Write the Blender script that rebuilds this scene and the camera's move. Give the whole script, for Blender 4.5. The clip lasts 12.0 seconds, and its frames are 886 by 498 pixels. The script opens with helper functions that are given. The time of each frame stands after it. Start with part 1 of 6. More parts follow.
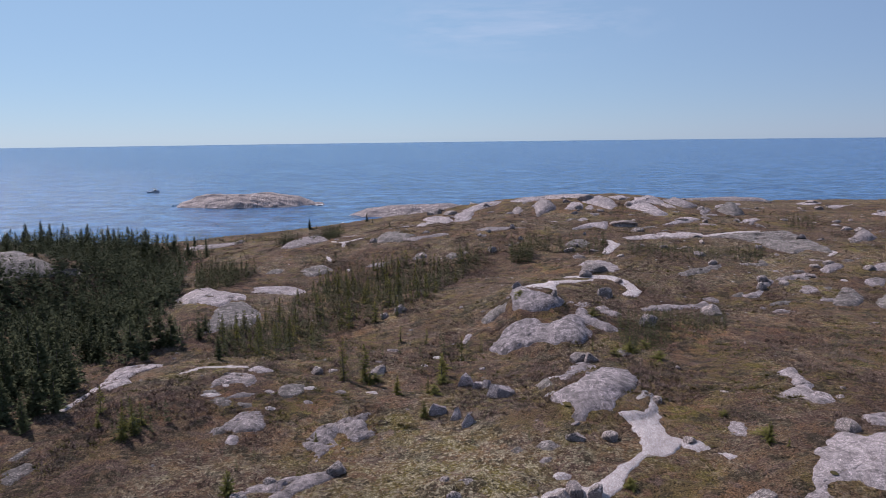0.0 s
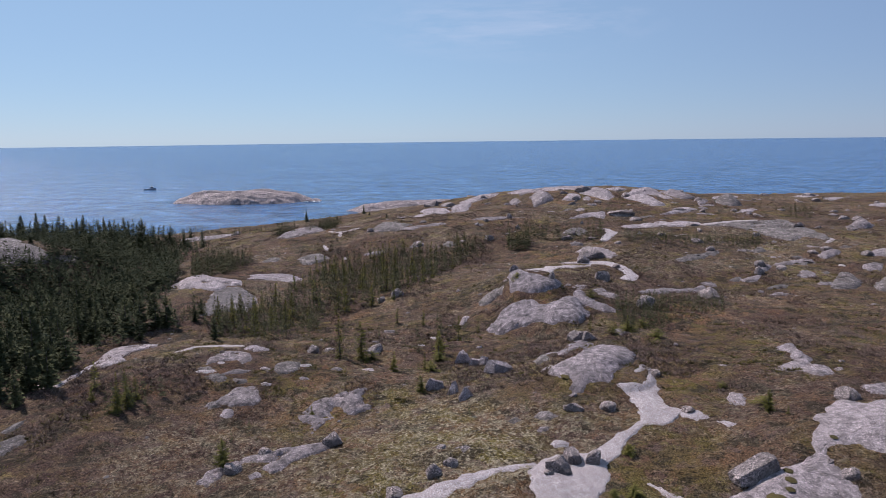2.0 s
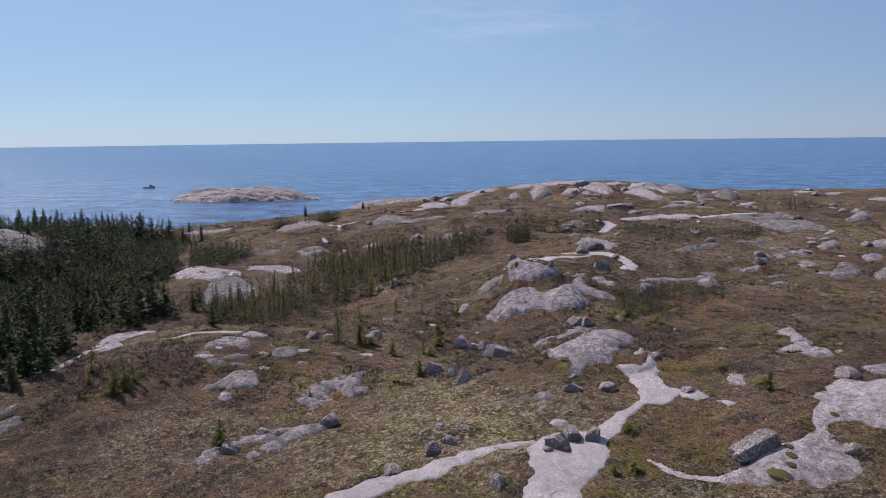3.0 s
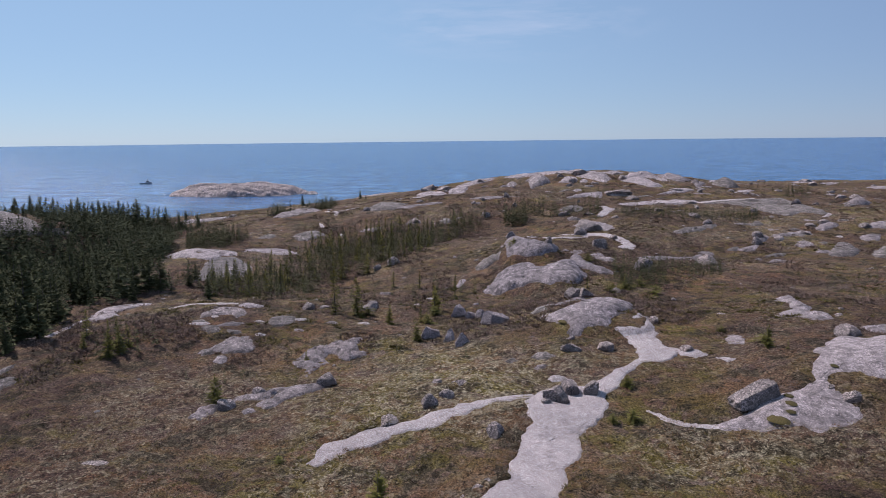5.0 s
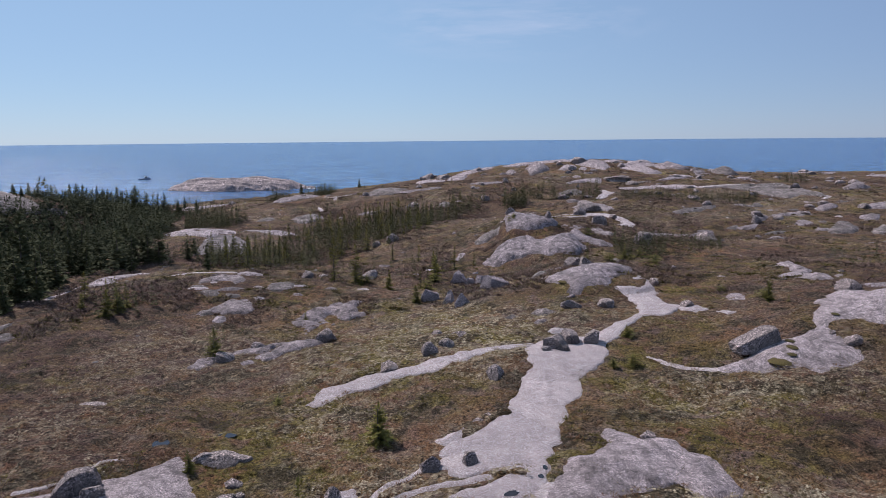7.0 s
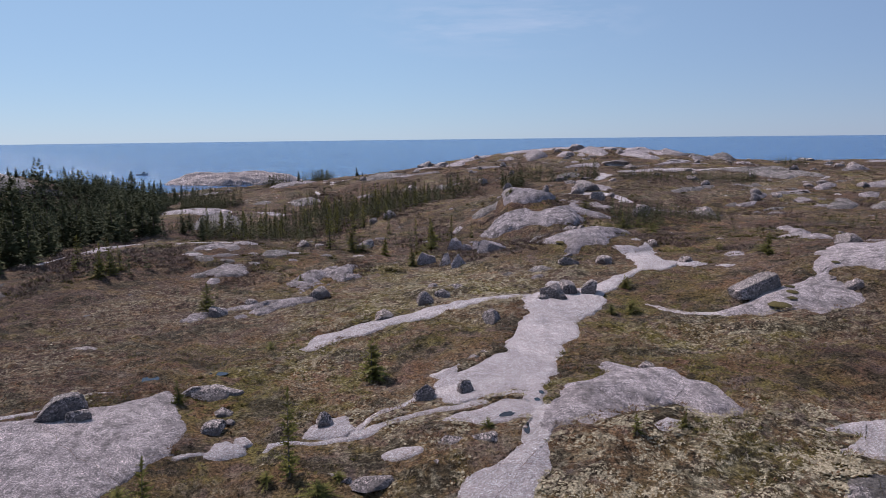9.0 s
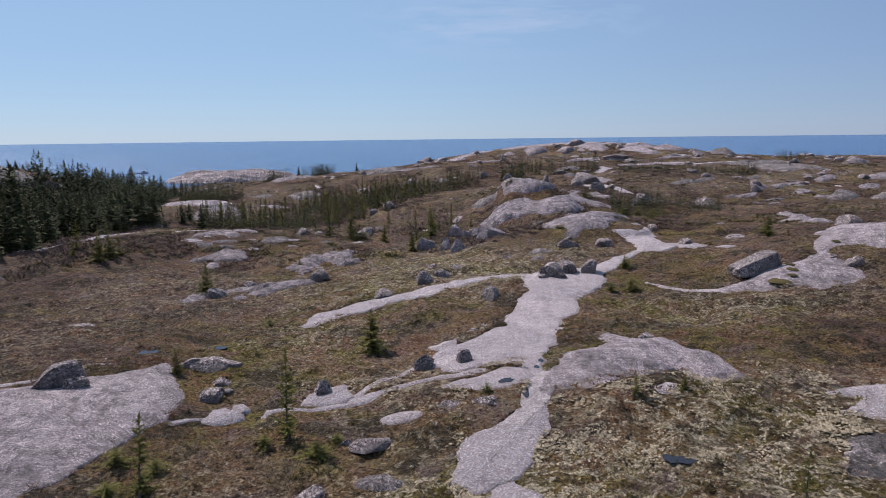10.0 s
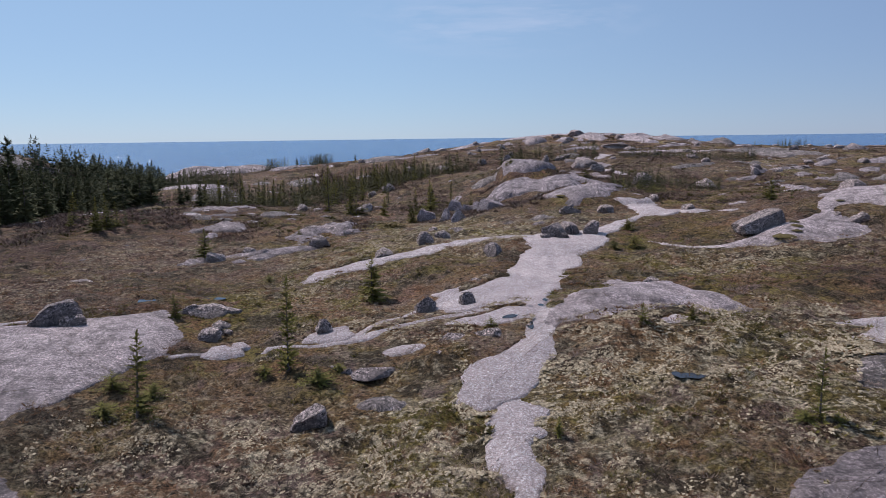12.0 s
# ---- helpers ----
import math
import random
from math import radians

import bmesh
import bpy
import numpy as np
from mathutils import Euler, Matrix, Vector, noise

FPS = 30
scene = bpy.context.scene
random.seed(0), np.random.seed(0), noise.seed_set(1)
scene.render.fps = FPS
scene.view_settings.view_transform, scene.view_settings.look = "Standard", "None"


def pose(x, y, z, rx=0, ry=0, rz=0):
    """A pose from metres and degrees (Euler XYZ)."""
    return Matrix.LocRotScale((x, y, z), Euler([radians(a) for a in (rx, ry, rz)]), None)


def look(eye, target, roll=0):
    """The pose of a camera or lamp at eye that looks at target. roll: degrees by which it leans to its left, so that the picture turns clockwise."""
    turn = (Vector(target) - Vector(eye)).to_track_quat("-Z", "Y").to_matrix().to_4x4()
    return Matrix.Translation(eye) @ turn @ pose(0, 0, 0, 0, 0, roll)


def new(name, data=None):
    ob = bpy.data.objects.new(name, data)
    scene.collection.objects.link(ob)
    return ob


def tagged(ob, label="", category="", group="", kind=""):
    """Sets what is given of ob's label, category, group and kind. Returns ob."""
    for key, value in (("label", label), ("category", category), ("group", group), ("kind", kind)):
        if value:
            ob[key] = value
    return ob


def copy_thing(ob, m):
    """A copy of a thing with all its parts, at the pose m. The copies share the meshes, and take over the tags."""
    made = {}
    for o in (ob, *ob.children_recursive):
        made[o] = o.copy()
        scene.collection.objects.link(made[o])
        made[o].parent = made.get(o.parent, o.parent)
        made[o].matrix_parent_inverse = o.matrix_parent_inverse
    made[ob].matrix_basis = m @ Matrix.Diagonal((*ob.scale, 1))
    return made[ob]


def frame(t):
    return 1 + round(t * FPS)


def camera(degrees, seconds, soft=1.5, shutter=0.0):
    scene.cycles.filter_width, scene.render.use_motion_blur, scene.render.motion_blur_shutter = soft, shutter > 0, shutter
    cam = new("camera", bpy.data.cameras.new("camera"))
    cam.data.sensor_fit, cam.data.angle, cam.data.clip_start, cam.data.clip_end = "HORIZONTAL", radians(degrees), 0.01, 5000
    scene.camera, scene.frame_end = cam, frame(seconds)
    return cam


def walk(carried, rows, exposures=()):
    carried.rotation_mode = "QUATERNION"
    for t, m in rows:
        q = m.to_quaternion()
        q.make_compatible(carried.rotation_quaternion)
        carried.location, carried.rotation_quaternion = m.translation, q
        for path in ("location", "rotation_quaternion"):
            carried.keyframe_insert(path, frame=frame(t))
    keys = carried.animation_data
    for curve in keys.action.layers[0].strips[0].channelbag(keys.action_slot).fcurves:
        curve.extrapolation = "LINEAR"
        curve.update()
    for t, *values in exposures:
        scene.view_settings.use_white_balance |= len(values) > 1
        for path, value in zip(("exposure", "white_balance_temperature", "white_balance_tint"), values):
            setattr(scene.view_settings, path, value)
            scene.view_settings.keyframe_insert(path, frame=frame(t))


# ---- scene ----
# The camera sinks almost straight down; t, x, y, z, pitch, lean, yaw.
cam = camera(64.3, 12.0, 0.6)
ROWS = [
    (0.0, -0.00, -0.00, 47.29, -9.02, 0.71, -0.00),
    (0.5, 0.01, 0.04, 46.75, -9.03, 0.73, -0.06),
    (1.0, 0.00, 0.05, 46.06, -9.02, 0.72, -0.12),
    (1.5, 0.01, 0.03, 45.33, -9.02, 0.72, -0.16),
    (2.0, 0.02, 0.04, 44.51, -9.00, 0.71, -0.22),
    (2.5, 0.03, 0.05, 43.64, -9.00, 0.72, -0.25),
    (3.0, 0.04, 0.05, 42.71, -8.99, 0.69, -0.28),
    (5.0, 0.00, -0.09, 39.11, -8.98, 0.63, -0.49),
    (5.5, -0.05, -0.22, 38.22, -8.98, 0.58, -0.53),
    (6.0, -0.10, -0.35, 37.31, -8.99, 0.59, -0.56),
    (6.5, -0.14, -0.42, 36.30, -8.98, 0.53, -0.59),
    (7.0, -0.14, -0.51, 35.30, -8.96, 0.53, -0.60),
    (9.0, 0.05, -0.40, 31.61, -9.04, 0.65, -0.71),
    (9.5, 0.08, -0.46, 30.83, -9.03, 0.67, -0.70),
    (10.0, 0.09, -0.53, 30.13, -9.04, 0.67, -0.69),
    (10.5, 0.09, -0.58, 29.39, -9.05, 0.69, -0.70),
    (11.0, -0.00, -0.59, 28.53, -9.04, 0.72, -0.76),
    (11.5, -0.10, -0.56, 27.81, -9.06, 0.72, -0.81),
    (12.0, -0.14, -0.49, 27.29, -9.06, 0.73, -0.83),
]
walk(cam, [(t, pose(x, y, z, 0, 0, yaw) @ pose(0, 0, 0, 90 + pitch) @ pose(0, 0, 0, 0, 0, -lean)) for t, x, y, z, pitch, lean, yaw in ROWS], [(0.0, 0.0, 6200, 20), (12.0, 0.0, 6200, 20)])

# ---- world, sun, exposure ----
SUN_AZ, SUN_EL = -46.0, 48.0  # degrees left of straight ahead, and above the horizon
world = bpy.data.worlds.new("sky")
scene.world = world
world.use_nodes = True
wn = world.node_tree.nodes
sky = wn.new("ShaderNodeTexSky")
sky.sky_type, sky.sun_disc = "NISHITA", False
sky.sun_elevation, sky.sun_rotation = radians(SUN_EL), radians(SUN_AZ)
sky.altitude, sky.air_density, sky.dust_density, sky.ozone_density = 40, 0.8, 0.1, 3.0
wn["Background"].inputs["Strength"].default_value = 0.085
veil = wn.new("ShaderNodeMix")  # thin sea haze over the whole sky
veil.data_type = "RGBA"
veil.inputs[0].default_value = 0.66
toward = wn.new("ShaderNodeVectorMath")  # the haze is brighter on the sun's side
toward.operation = "DOT_PRODUCT"
toward.inputs[1].default_value = (math.sin(radians(SUN_AZ)), math.cos(radians(SUN_AZ)), 0)
world.node_tree.links.new(wn.new("ShaderNodeTexCoord").outputs["Generated"], toward.inputs[0])
haze = wn.new("ShaderNodeValToRGB")
haze.color_ramp.elements[0].position, haze.color_ramp.elements[1].position = 0.15, 0.75
haze.color_ramp.elements[0].color, haze.color_ramp.elements[1].color = (3.05, 4.6, 6.7, 1), (4.15, 6.55, 8.55, 1)
world.node_tree.links.new(toward.outputs["Value"], haze.inputs[0])
world.node_tree.links.new(haze.outputs[0], veil.inputs[7])
world.node_tree.links.new(sky.outputs[0], veil.inputs[6])
world.node_tree.links.new(veil.outputs[2], wn["Background"].inputs[0])
sun = new("sun", bpy.data.lights.new("sun", "SUN"))
sun.data.energy, sun.data.angle, sun.data.color = 4.9, radians(0.6), (1.0, 0.95, 0.88)
sa, se = radians(SUN_AZ), radians(SUN_EL)
sun.matrix_world = look((0, 0, 0), (-math.sin(sa) * math.cos(se), -math.cos(sa) * math.cos(se), -math.sin(se)))
scene.view_settings.exposure = 0.0


# ---- noise and helpers ----
def lattice(ix, iy, seed):
    h = np.sin(ix * 127.1 + iy * 311.7 + seed * 74.7) * 43758.5453
    return h - np.floor(h)


def vnoise(x, y, seed=0):
    """Smooth noise from -1 to 1 on arrays."""
    ix, iy = np.floor(x), np.floor(y)
    fx, fy = x - ix, y - iy
    fx, fy = fx * fx * (3 - 2 * fx), fy * fy * (3 - 2 * fy)
    a, b = lattice(ix, iy, seed), lattice(ix + 1, iy, seed)
    c, d = lattice(ix, iy + 1, seed), lattice(ix + 1, iy + 1, seed)
    return 2 * (a + (b - a) * fx + (c - a) * fy + (a - b - c + d) * fx * fy) - 1


def fbm(x, y, octaves=4, seed=0):
    out, amp = 0 * x, 1.0
    for k in range(octaves):
        out = out + amp * vnoise(x * 2**k + 17.3 * k, y * 2**k - 9.1 * k, seed + k)
        amp *= 0.5
    return out


def smooth(a, b, v):
    t = np.clip((v - a) / (b - a), 0, 1)
    return t * t * (3 - 2 * t)


def mesh_from(name, co, quads=None, tris=None):
    me = bpy.data.meshes.new(name)
    faces = quads if quads is not None else tris
    n, k = faces.shape
    me.vertices.add(len(co))
    me.vertices.foreach_set("co", np.asarray(co, np.float32).ravel())
    me.loops.add(n * k)
    me.loops.foreach_set("vertex_index", np.asarray(faces, np.int32).ravel())
    me.polygons.add(n)
    me.polygons.foreach_set("loop_start", np.arange(0, n * k, k, dtype=np.int32))
    me.polygons.foreach_set("loop_total", np.full(n, k, dtype=np.int32))
    me.update(calc_edges=True)
    return me


def dress(me, material, shade=True):
    me.materials.append(material)
    if shade:
        me.polygons.foreach_set("use_smooth", np.ones(len(me.polygons), dtype=bool))
    return me


# ---- materials ----
def nodes_of(name):
    m = bpy.data.materials.new(name)
    m.use_nodes = True
    nt = m.node_tree
    return m, nt, nt.nodes["Principled BSDF"]


def tex(nt, kind, scale, detail=6.0, rough=0.6, stretch=None, space="Object"):
    co = nt.nodes.new("ShaderNodeTexCoord")
    src = co.outputs[space]
    if stretch:
        mp = nt.nodes.new("ShaderNodeMapping")
        mp.inputs["Scale"].default_value = stretch
        nt.links.new(src, mp.inputs[0])
        src = mp.outputs[0]
    n = nt.nodes.new(kind)
    n.inputs["Scale"].default_value = scale
    if kind == "ShaderNodeTexNoise":
        n.inputs["Detail"].default_value, n.inputs["Roughness"].default_value = detail, rough
    nt.links.new(src, n.inputs["Vector"])
    return n


def ramp(nt, src, stops):
    r = nt.nodes.new("ShaderNodeValToRGB")
    while len(r.color_ramp.elements) < len(stops):
        r.color_ramp.elements.new(0.5)
    for e, (p, c) in zip(r.color_ramp.elements, stops):
        e.position = p
        e.color = (c, c, c, 1) if isinstance(c, (int, float)) else (*c, 1)
    nt.links.new(src, r.inputs[0])
    return r.outputs[0]


def mixed(nt, fac, a, b, mode="MIX"):
    m = nt.nodes.new("ShaderNodeMix")
    m.data_type, m.blend_type = "RGBA", mode
    for sock, v in ((m.inputs[0], fac), (m.inputs[6], a), (m.inputs[7], b)):
        if isinstance(v, (int, float)):
            sock.default_value = v
        elif isinstance(v, tuple):
            sock.default_value = (*v, 1)
        else:
            nt.links.new(v, sock)
    return m.outputs[2]


def bump(nt, bsdf, src, strength, distance):
    b = nt.nodes.new("ShaderNodeBump")
    b.inputs["Strength"].default_value, b.inputs["Distance"].default_value = strength, distance
    nt.links.new(src, b.inputs["Height"])
    nt.links.new(b.outputs[0], bsdf.inputs["Normal"])


def random_tint(nt, src, low, high):
    info = nt.nodes.new("ShaderNodeObjectInfo")
    return mixed(nt, 1.0, src, ramp(nt, info.outputs["Random"], [(0, low), (1, high)]), "MULTIPLY")


def granite(name, light, dark, lichen, amount, speck=22.0, stain=1.0, grain=0.8):
    """Weathered granite: crystal specks, pale and dark stains, crusts of lichen, fine relief."""
    m, nt, b = nodes_of(name)
    big = tex(nt, "ShaderNodeTexNoise", 0.30, 6, 0.65)
    col = mixed(nt, ramp(nt, big.outputs[0], [(0.38, 0.0), (0.62, 1.0)]), light, tuple(0.72 * v for v in light))
    spk = tex(nt, "ShaderNodeTexNoise", speck, 3, 0.85)
    col = mixed(nt, ramp(nt, spk.outputs[0], [(0.48, 0.0), (0.53, 0.95)]), col, dark)
    pale = tex(nt, "ShaderNodeTexNoise", speck * 0.6, 4, 0.85)
    col = mixed(nt, ramp(nt, pale.outputs[0], [(0.53, 0.0), (0.58, 0.85)]), col, tuple(min(0.72, 1.75 * v) for v in light))
    lich = tex(nt, "ShaderNodeTexNoise", 0.8, 10, 0.8)
    col = mixed(nt, ramp(nt, lich.outputs[0], [(0.54 - amount, 0.0), (0.58 - amount, 0.8)]), col, lichen)
    crust = tex(nt, "ShaderNodeTexNoise", 0.17, 10, 0.78)
    col = mixed(nt, ramp(nt, crust.outputs[0], [(0.50, 0.0), (0.56, 0.6 * stain)]), col, tuple(0.5 * v for v in light))
    streak = tex(nt, "ShaderNodeTexNoise", 0.5, 8, 0.75, (2.2, 0.6, 1.0))
    col = mixed(nt, ramp(nt, streak.outputs[0], [(0.53, 0.0), (0.58, 0.65 * stain)]), col, tuple(0.36 * v for v in light))
    grit = tex(nt, "ShaderNodeTexNoise", 9.0, 5, 0.85)
    col = mixed(nt, grain, col, ramp(nt, grit.outputs[0], [(0.40, 0.42), (0.5, 1.0), (0.60, 1.55)]), "MULTIPLY")
    mottle = tex(nt, "ShaderNodeTexNoise", 1.5, 5, 0.7)
    col = mixed(nt, 0.75 * stain, col, ramp(nt, mottle.outputs[0], [(0.38, 0.45), (0.5, 1.0), (0.62, 1.4)]), "MULTIPLY")
    col = random_tint(nt, col, (0.88, 0.86, 0.88), (1.12, 1.09, 1.08))
    nt.links.new(col, b.inputs["Base Color"])
    b.inputs["Roughness"].default_value = 0.85
    b.inputs["Specular IOR Level"].default_value = 0.25
    rough = tex(nt, "ShaderNodeTexNoise", 4.0, 10, 0.8)
    bump(nt, b, rough.outputs[0], 0.9, 0.22)
    return m


GRANITE = granite("grey granite", (0.325, 0.275, 0.270), (0.13, 0.108, 0.110), (0.085, 0.073, 0.073), 0.02, 18.0)
CLEANROCK = granite("smooth grey granite", (0.41, 0.349, 0.346), (0.135, 0.115, 0.117), (0.14, 0.12, 0.12), -0.02, 24.0, 0.9, 0.7)
PATHROCK = granite("worn pale granite", (0.53, 0.442, 0.425), (0.25, 0.207, 0.204), (0.25, 0.21, 0.205), -0.08, 24.0, 0.3, 0.5)
BOULDER = granite("dark lichened granite", (0.39, 0.325, 0.302), (0.070, 0.060, 0.058), (0.055, 0.048, 0.046), 0.01, 14.0)
OLDROCK = granite("lichen-grey granite", (0.26, 0.222, 0.21), (0.07, 0.062, 0.058), (0.085, 0.076, 0.066), 0.05, 8.0)
DOMEROCK = granite("mauve-grey streaked granite", (0.315, 0.268, 0.272), (0.115, 0.098, 0.102), (0.095, 0.082, 0.084), 0.02, 16.0, 1.1, 0.8)
SHORE = granite("pale shore granite", (0.375, 0.312, 0.300), (0.15, 0.124, 0.120), (0.12, 0.099, 0.096), 0.02, 0.9, 0.9, 0.6)


def heath_material():
    """Brown heath; the shares of rust, lichen and moss come with the plan of the plants."""
    m, nt, b = nodes_of("low heath and moss")
    plan = nt.nodes.new("ShaderNodeAttribute")
    plan.attribute_name = "plants"
    part = nt.nodes.new("ShaderNodeSeparateColor")
    nt.links.new(plan.outputs["Color"], part.inputs[0])
    def cover(col, scale, low, high, most, colour, share=None, detail=4, rough=0.58):
        n = tex(nt, "ShaderNodeTexNoise", scale, detail, rough)
        k = ramp(nt, n.outputs[0], [(low, 0.0), (high, most)])
        if share is not None:
            k = mixed(nt, 1.0, k, share, "MULTIPLY")
        return mixed(nt, k, col, colour)

    zone = tex(nt, "ShaderNodeTexNoise", 0.06, 5)
    col = mixed(nt, ramp(nt, zone.outputs[0], [(0.4, 0.0), (0.6, 1.0)]), (0.205, 0.120, 0.076), (0.190, 0.120, 0.060))
    col = cover(col, 0.21, 0.47, 0.54, 0.75, (0.158, 0.113, 0.048), None, 6, 0.62)
    col = cover(col, 0.42, 0.50, 0.57, 0.85, (0.172, 0.122, 0.108), None, 6, 0.64)
    col = cover(col, 0.33, 0.40, 0.60, 1.0, (0.225, 0.108, 0.055), part.outputs[0], 6, 0.65)
    col = cover(col, 0.40, 0.46, 0.53, 1.0, (0.158, 0.122, 0.034), part.outputs[2], 6, 0.65)
    col = cover(col, 0.95, 0.57, 0.62, 0.9, (0.215, 0.172, 0.055), part.outputs[2])
    # real dark heather, plus the lens's dim edges put into the colour
    heather_vignette = nt.nodes.new("ShaderNodeAttribute")
    heather_vignette.attribute_name = "heather_vignette"
    col = cover(col, 0.55, 0.34, 0.56, 0.95, (0.092, 0.055, 0.044), heather_vignette.outputs["Color"], 7, 0.7)
    col = cover(col, 0.36, 0.535, 0.585, 0.85, (0.055, 0.043, 0.028), None, 6, 0.62)
    col = cover(col, 1.35, 0.57, 0.63, 0.6, (0.27, 0.19, 0.118), None, 5, 0.65)
    col = cover(col, 0.75, 0.52, 0.60, 0.6, (0.34, 0.29, 0.185), part.outputs[1], 6, 0.7)
    col = cover(col, 2.3, 0.51, 0.58, 0.95, (0.55, 0.465, 0.325), part.outputs[1], 6, 0.72)
    # near-black flecks: the shade in gaps between plants, put into the colour
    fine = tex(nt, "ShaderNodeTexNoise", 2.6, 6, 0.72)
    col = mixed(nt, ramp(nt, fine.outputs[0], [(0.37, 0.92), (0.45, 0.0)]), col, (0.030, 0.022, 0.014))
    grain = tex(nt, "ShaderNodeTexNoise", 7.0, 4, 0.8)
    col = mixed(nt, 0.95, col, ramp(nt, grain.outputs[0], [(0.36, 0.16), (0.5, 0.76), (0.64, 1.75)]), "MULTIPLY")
    nt.links.new(col, b.inputs["Base Color"])
    b.inputs["Roughness"].default_value = 0.95
    b.inputs["Specular IOR Level"].default_value = 0.1
    h = tex(nt, "ShaderNodeTexNoise", 2.6, 9, 0.8)
    bump(nt, b, h.outputs[0], 1.0, 0.38)
    return m


HEATH = heath_material()


def plain(name, a, c, scale, rough=0.9, tint=True, bumpy=0.0):
    m, nt, b = nodes_of(name)
    n = tex(nt, "ShaderNodeTexNoise", scale, 5, 0.7)
    col = mixed(nt, ramp(nt, n.outputs[0], [(0.35, 0.0), (0.65, 1.0)]), a, c)
    if tint:
        col = random_tint(nt, col, (0.7, 0.72, 0.7), (1.25, 1.2, 1.1))
    nt.links.new(col, b.inputs["Base Color"])
    b.inputs["Roughness"].default_value = rough
    b.inputs["Specular IOR Level"].default_value = 0.15
    if bumpy:
        bump(nt, b, n.outputs[0], 0.8, bumpy)
    return m


BARK = plain("grey bark", (0.10, 0.085, 0.075), (0.17, 0.15, 0.14), 12)
NEEDLES_DARK = plain("dark spruce needles", (0.052, 0.060, 0.031), (0.122, 0.126, 0.060), 2.5)
NEEDLES = plain("green spruce needles", (0.090, 0.088, 0.022), (0.210, 0.190, 0.050), 3.5)


def islands(name, low, high, scale=8.0):
    """Each clump of a joined mesh takes a shade of its own."""
    m, nt, b = nodes_of(name)
    geo = nt.nodes.new("ShaderNodeNewGeometry")
    col = ramp(nt, geo.outputs["Random Per Island"], [(0.0, low), (1.0, high)])
    n = tex(nt, "ShaderNodeTexNoise", scale, 4, 0.7)
    col = mixed(nt, 1.0, col, ramp(nt, n.outputs[0], [(0.3, 0.6), (0.7, 1.25)]), "MULTIPLY")
    nt.links.new(col, b.inputs["Base Color"])
    b.inputs["Roughness"].default_value = 0.95
    b.inputs["Specular IOR Level"].default_value = 0.1
    return m


def water_material():
    m, nt, b = nodes_of("open sea")
    n = tex(nt, "ShaderNodeTexNoise", 0.0035, 5, 0.6, (0.3, 1.8, 1.0))
    col = mixed(nt, ramp(nt, n.outputs[0], [(0.38, 0.0), (0.62, 1.0)]), (0.052, 0.128, 0.255), (0.068, 0.150, 0.285))
    # shade on wave slopes put into the colour, as bump averages out far off
    ripple_shade = tex(nt, "ShaderNodeTexNoise", 0.055, 6, 0.7, (0.28, 0.8, 1.0))
    col = mixed(nt, ramp(nt, ripple_shade.outputs[0], [(0.44, 0.0), (0.56, 0.85)]), col, (0.024, 0.075, 0.185))
    # lit and shaded sides of the small waves, likewise part of the colour
    chop_shade = tex(nt, "ShaderNodeTexNoise", 0.17, 5, 0.75, (0.4, 0.5, 1.0))
    col = mixed(nt, 0.55, col, ramp(nt, chop_shade.outputs[0], [(0.42, 0.25), (0.58, 1.75)]), "MULTIPLY")
    nt.links.new(col, b.inputs["Base Color"])
    b.inputs["Roughness"].default_value = 0.22
    b.inputs["IOR"].default_value = 1.33
    b.inputs["Specular IOR Level"].default_value = 0.3
    w = tex(nt, "ShaderNodeTexNoise", 0.09, 9, 0.72, (0.4, 0.8, 1.0))
    bump(nt, b, w.outputs[0], 1.0, 3.0)
    return m


WATER = water_material()
FOAM = plain("white surf", (0.75, 0.78, 0.8), (0.55, 0.6, 0.65), 0.5, 0.8, False)
POOL = nodes_of("dark peat pool")[0]
POOL.node_tree.nodes["Principled BSDF"].inputs["Base Color"].default_value = (0.02, 0.018, 0.02, 1)
POOL.node_tree.nodes["Principled BSDF"].inputs["Roughness"].default_value = 0.08
POOL.node_tree.nodes["Principled BSDF"].inputs["Specular IOR Level"].default_value = 0.4

# ---- the lie of the land: rises and hollows as x, y, breadth, height ----
NEAR_RISES = [
    (47, 52, 24, 2.1),
    (14, 64, 7, 1.83),
    (35, 52, 7, 1.2),
    (4, 46, 7, 0.78),
    (-4, 16, 7, -1.07),
    (11, 28, 7, 0.71),
    (-40, 64, 7, 0.47),
    (14, 40, 7, -0.75),
    (28, 46, 7, 0.76),
    (-10, 40, 7, -0.75),
    (-19, 28, 7, 0.45),
    (-18, 58, 7, -0.56),
    (2, 64, 7, -0.52),
]
MIDDLE_RISES = [
    (-92, 142, 14, 3.67),
    (-72, 82, 48, -2.16),
    (18, 106, 14, 1.95),
    (46, 118, 14, -2.56),
    (-36, 82, 14, 2.26),
    (-62, 118, 14, -2.49),
    (-18, 106, 14, -2.84),
    (-84, 130, 14, 3.33),
    (84, 130, 14, 1.38),
    (40, 142, 14, 1.13),
    (-8, 142, 14, -0.9),
    (-2, 118, 14, 1.28),
    (-56, 94, 14, -1.1),
    (-60, 130, 14, -2.15),
    (-80, 142, 14, 3.04),
    (-36, 130, 14, 0.89),
    (-20, 142, 14, -2.03),
    (16, 142, 14, -1.56),
    (64, 142, 14, -1.06),
    (94, 118, 26, -1.19),
]
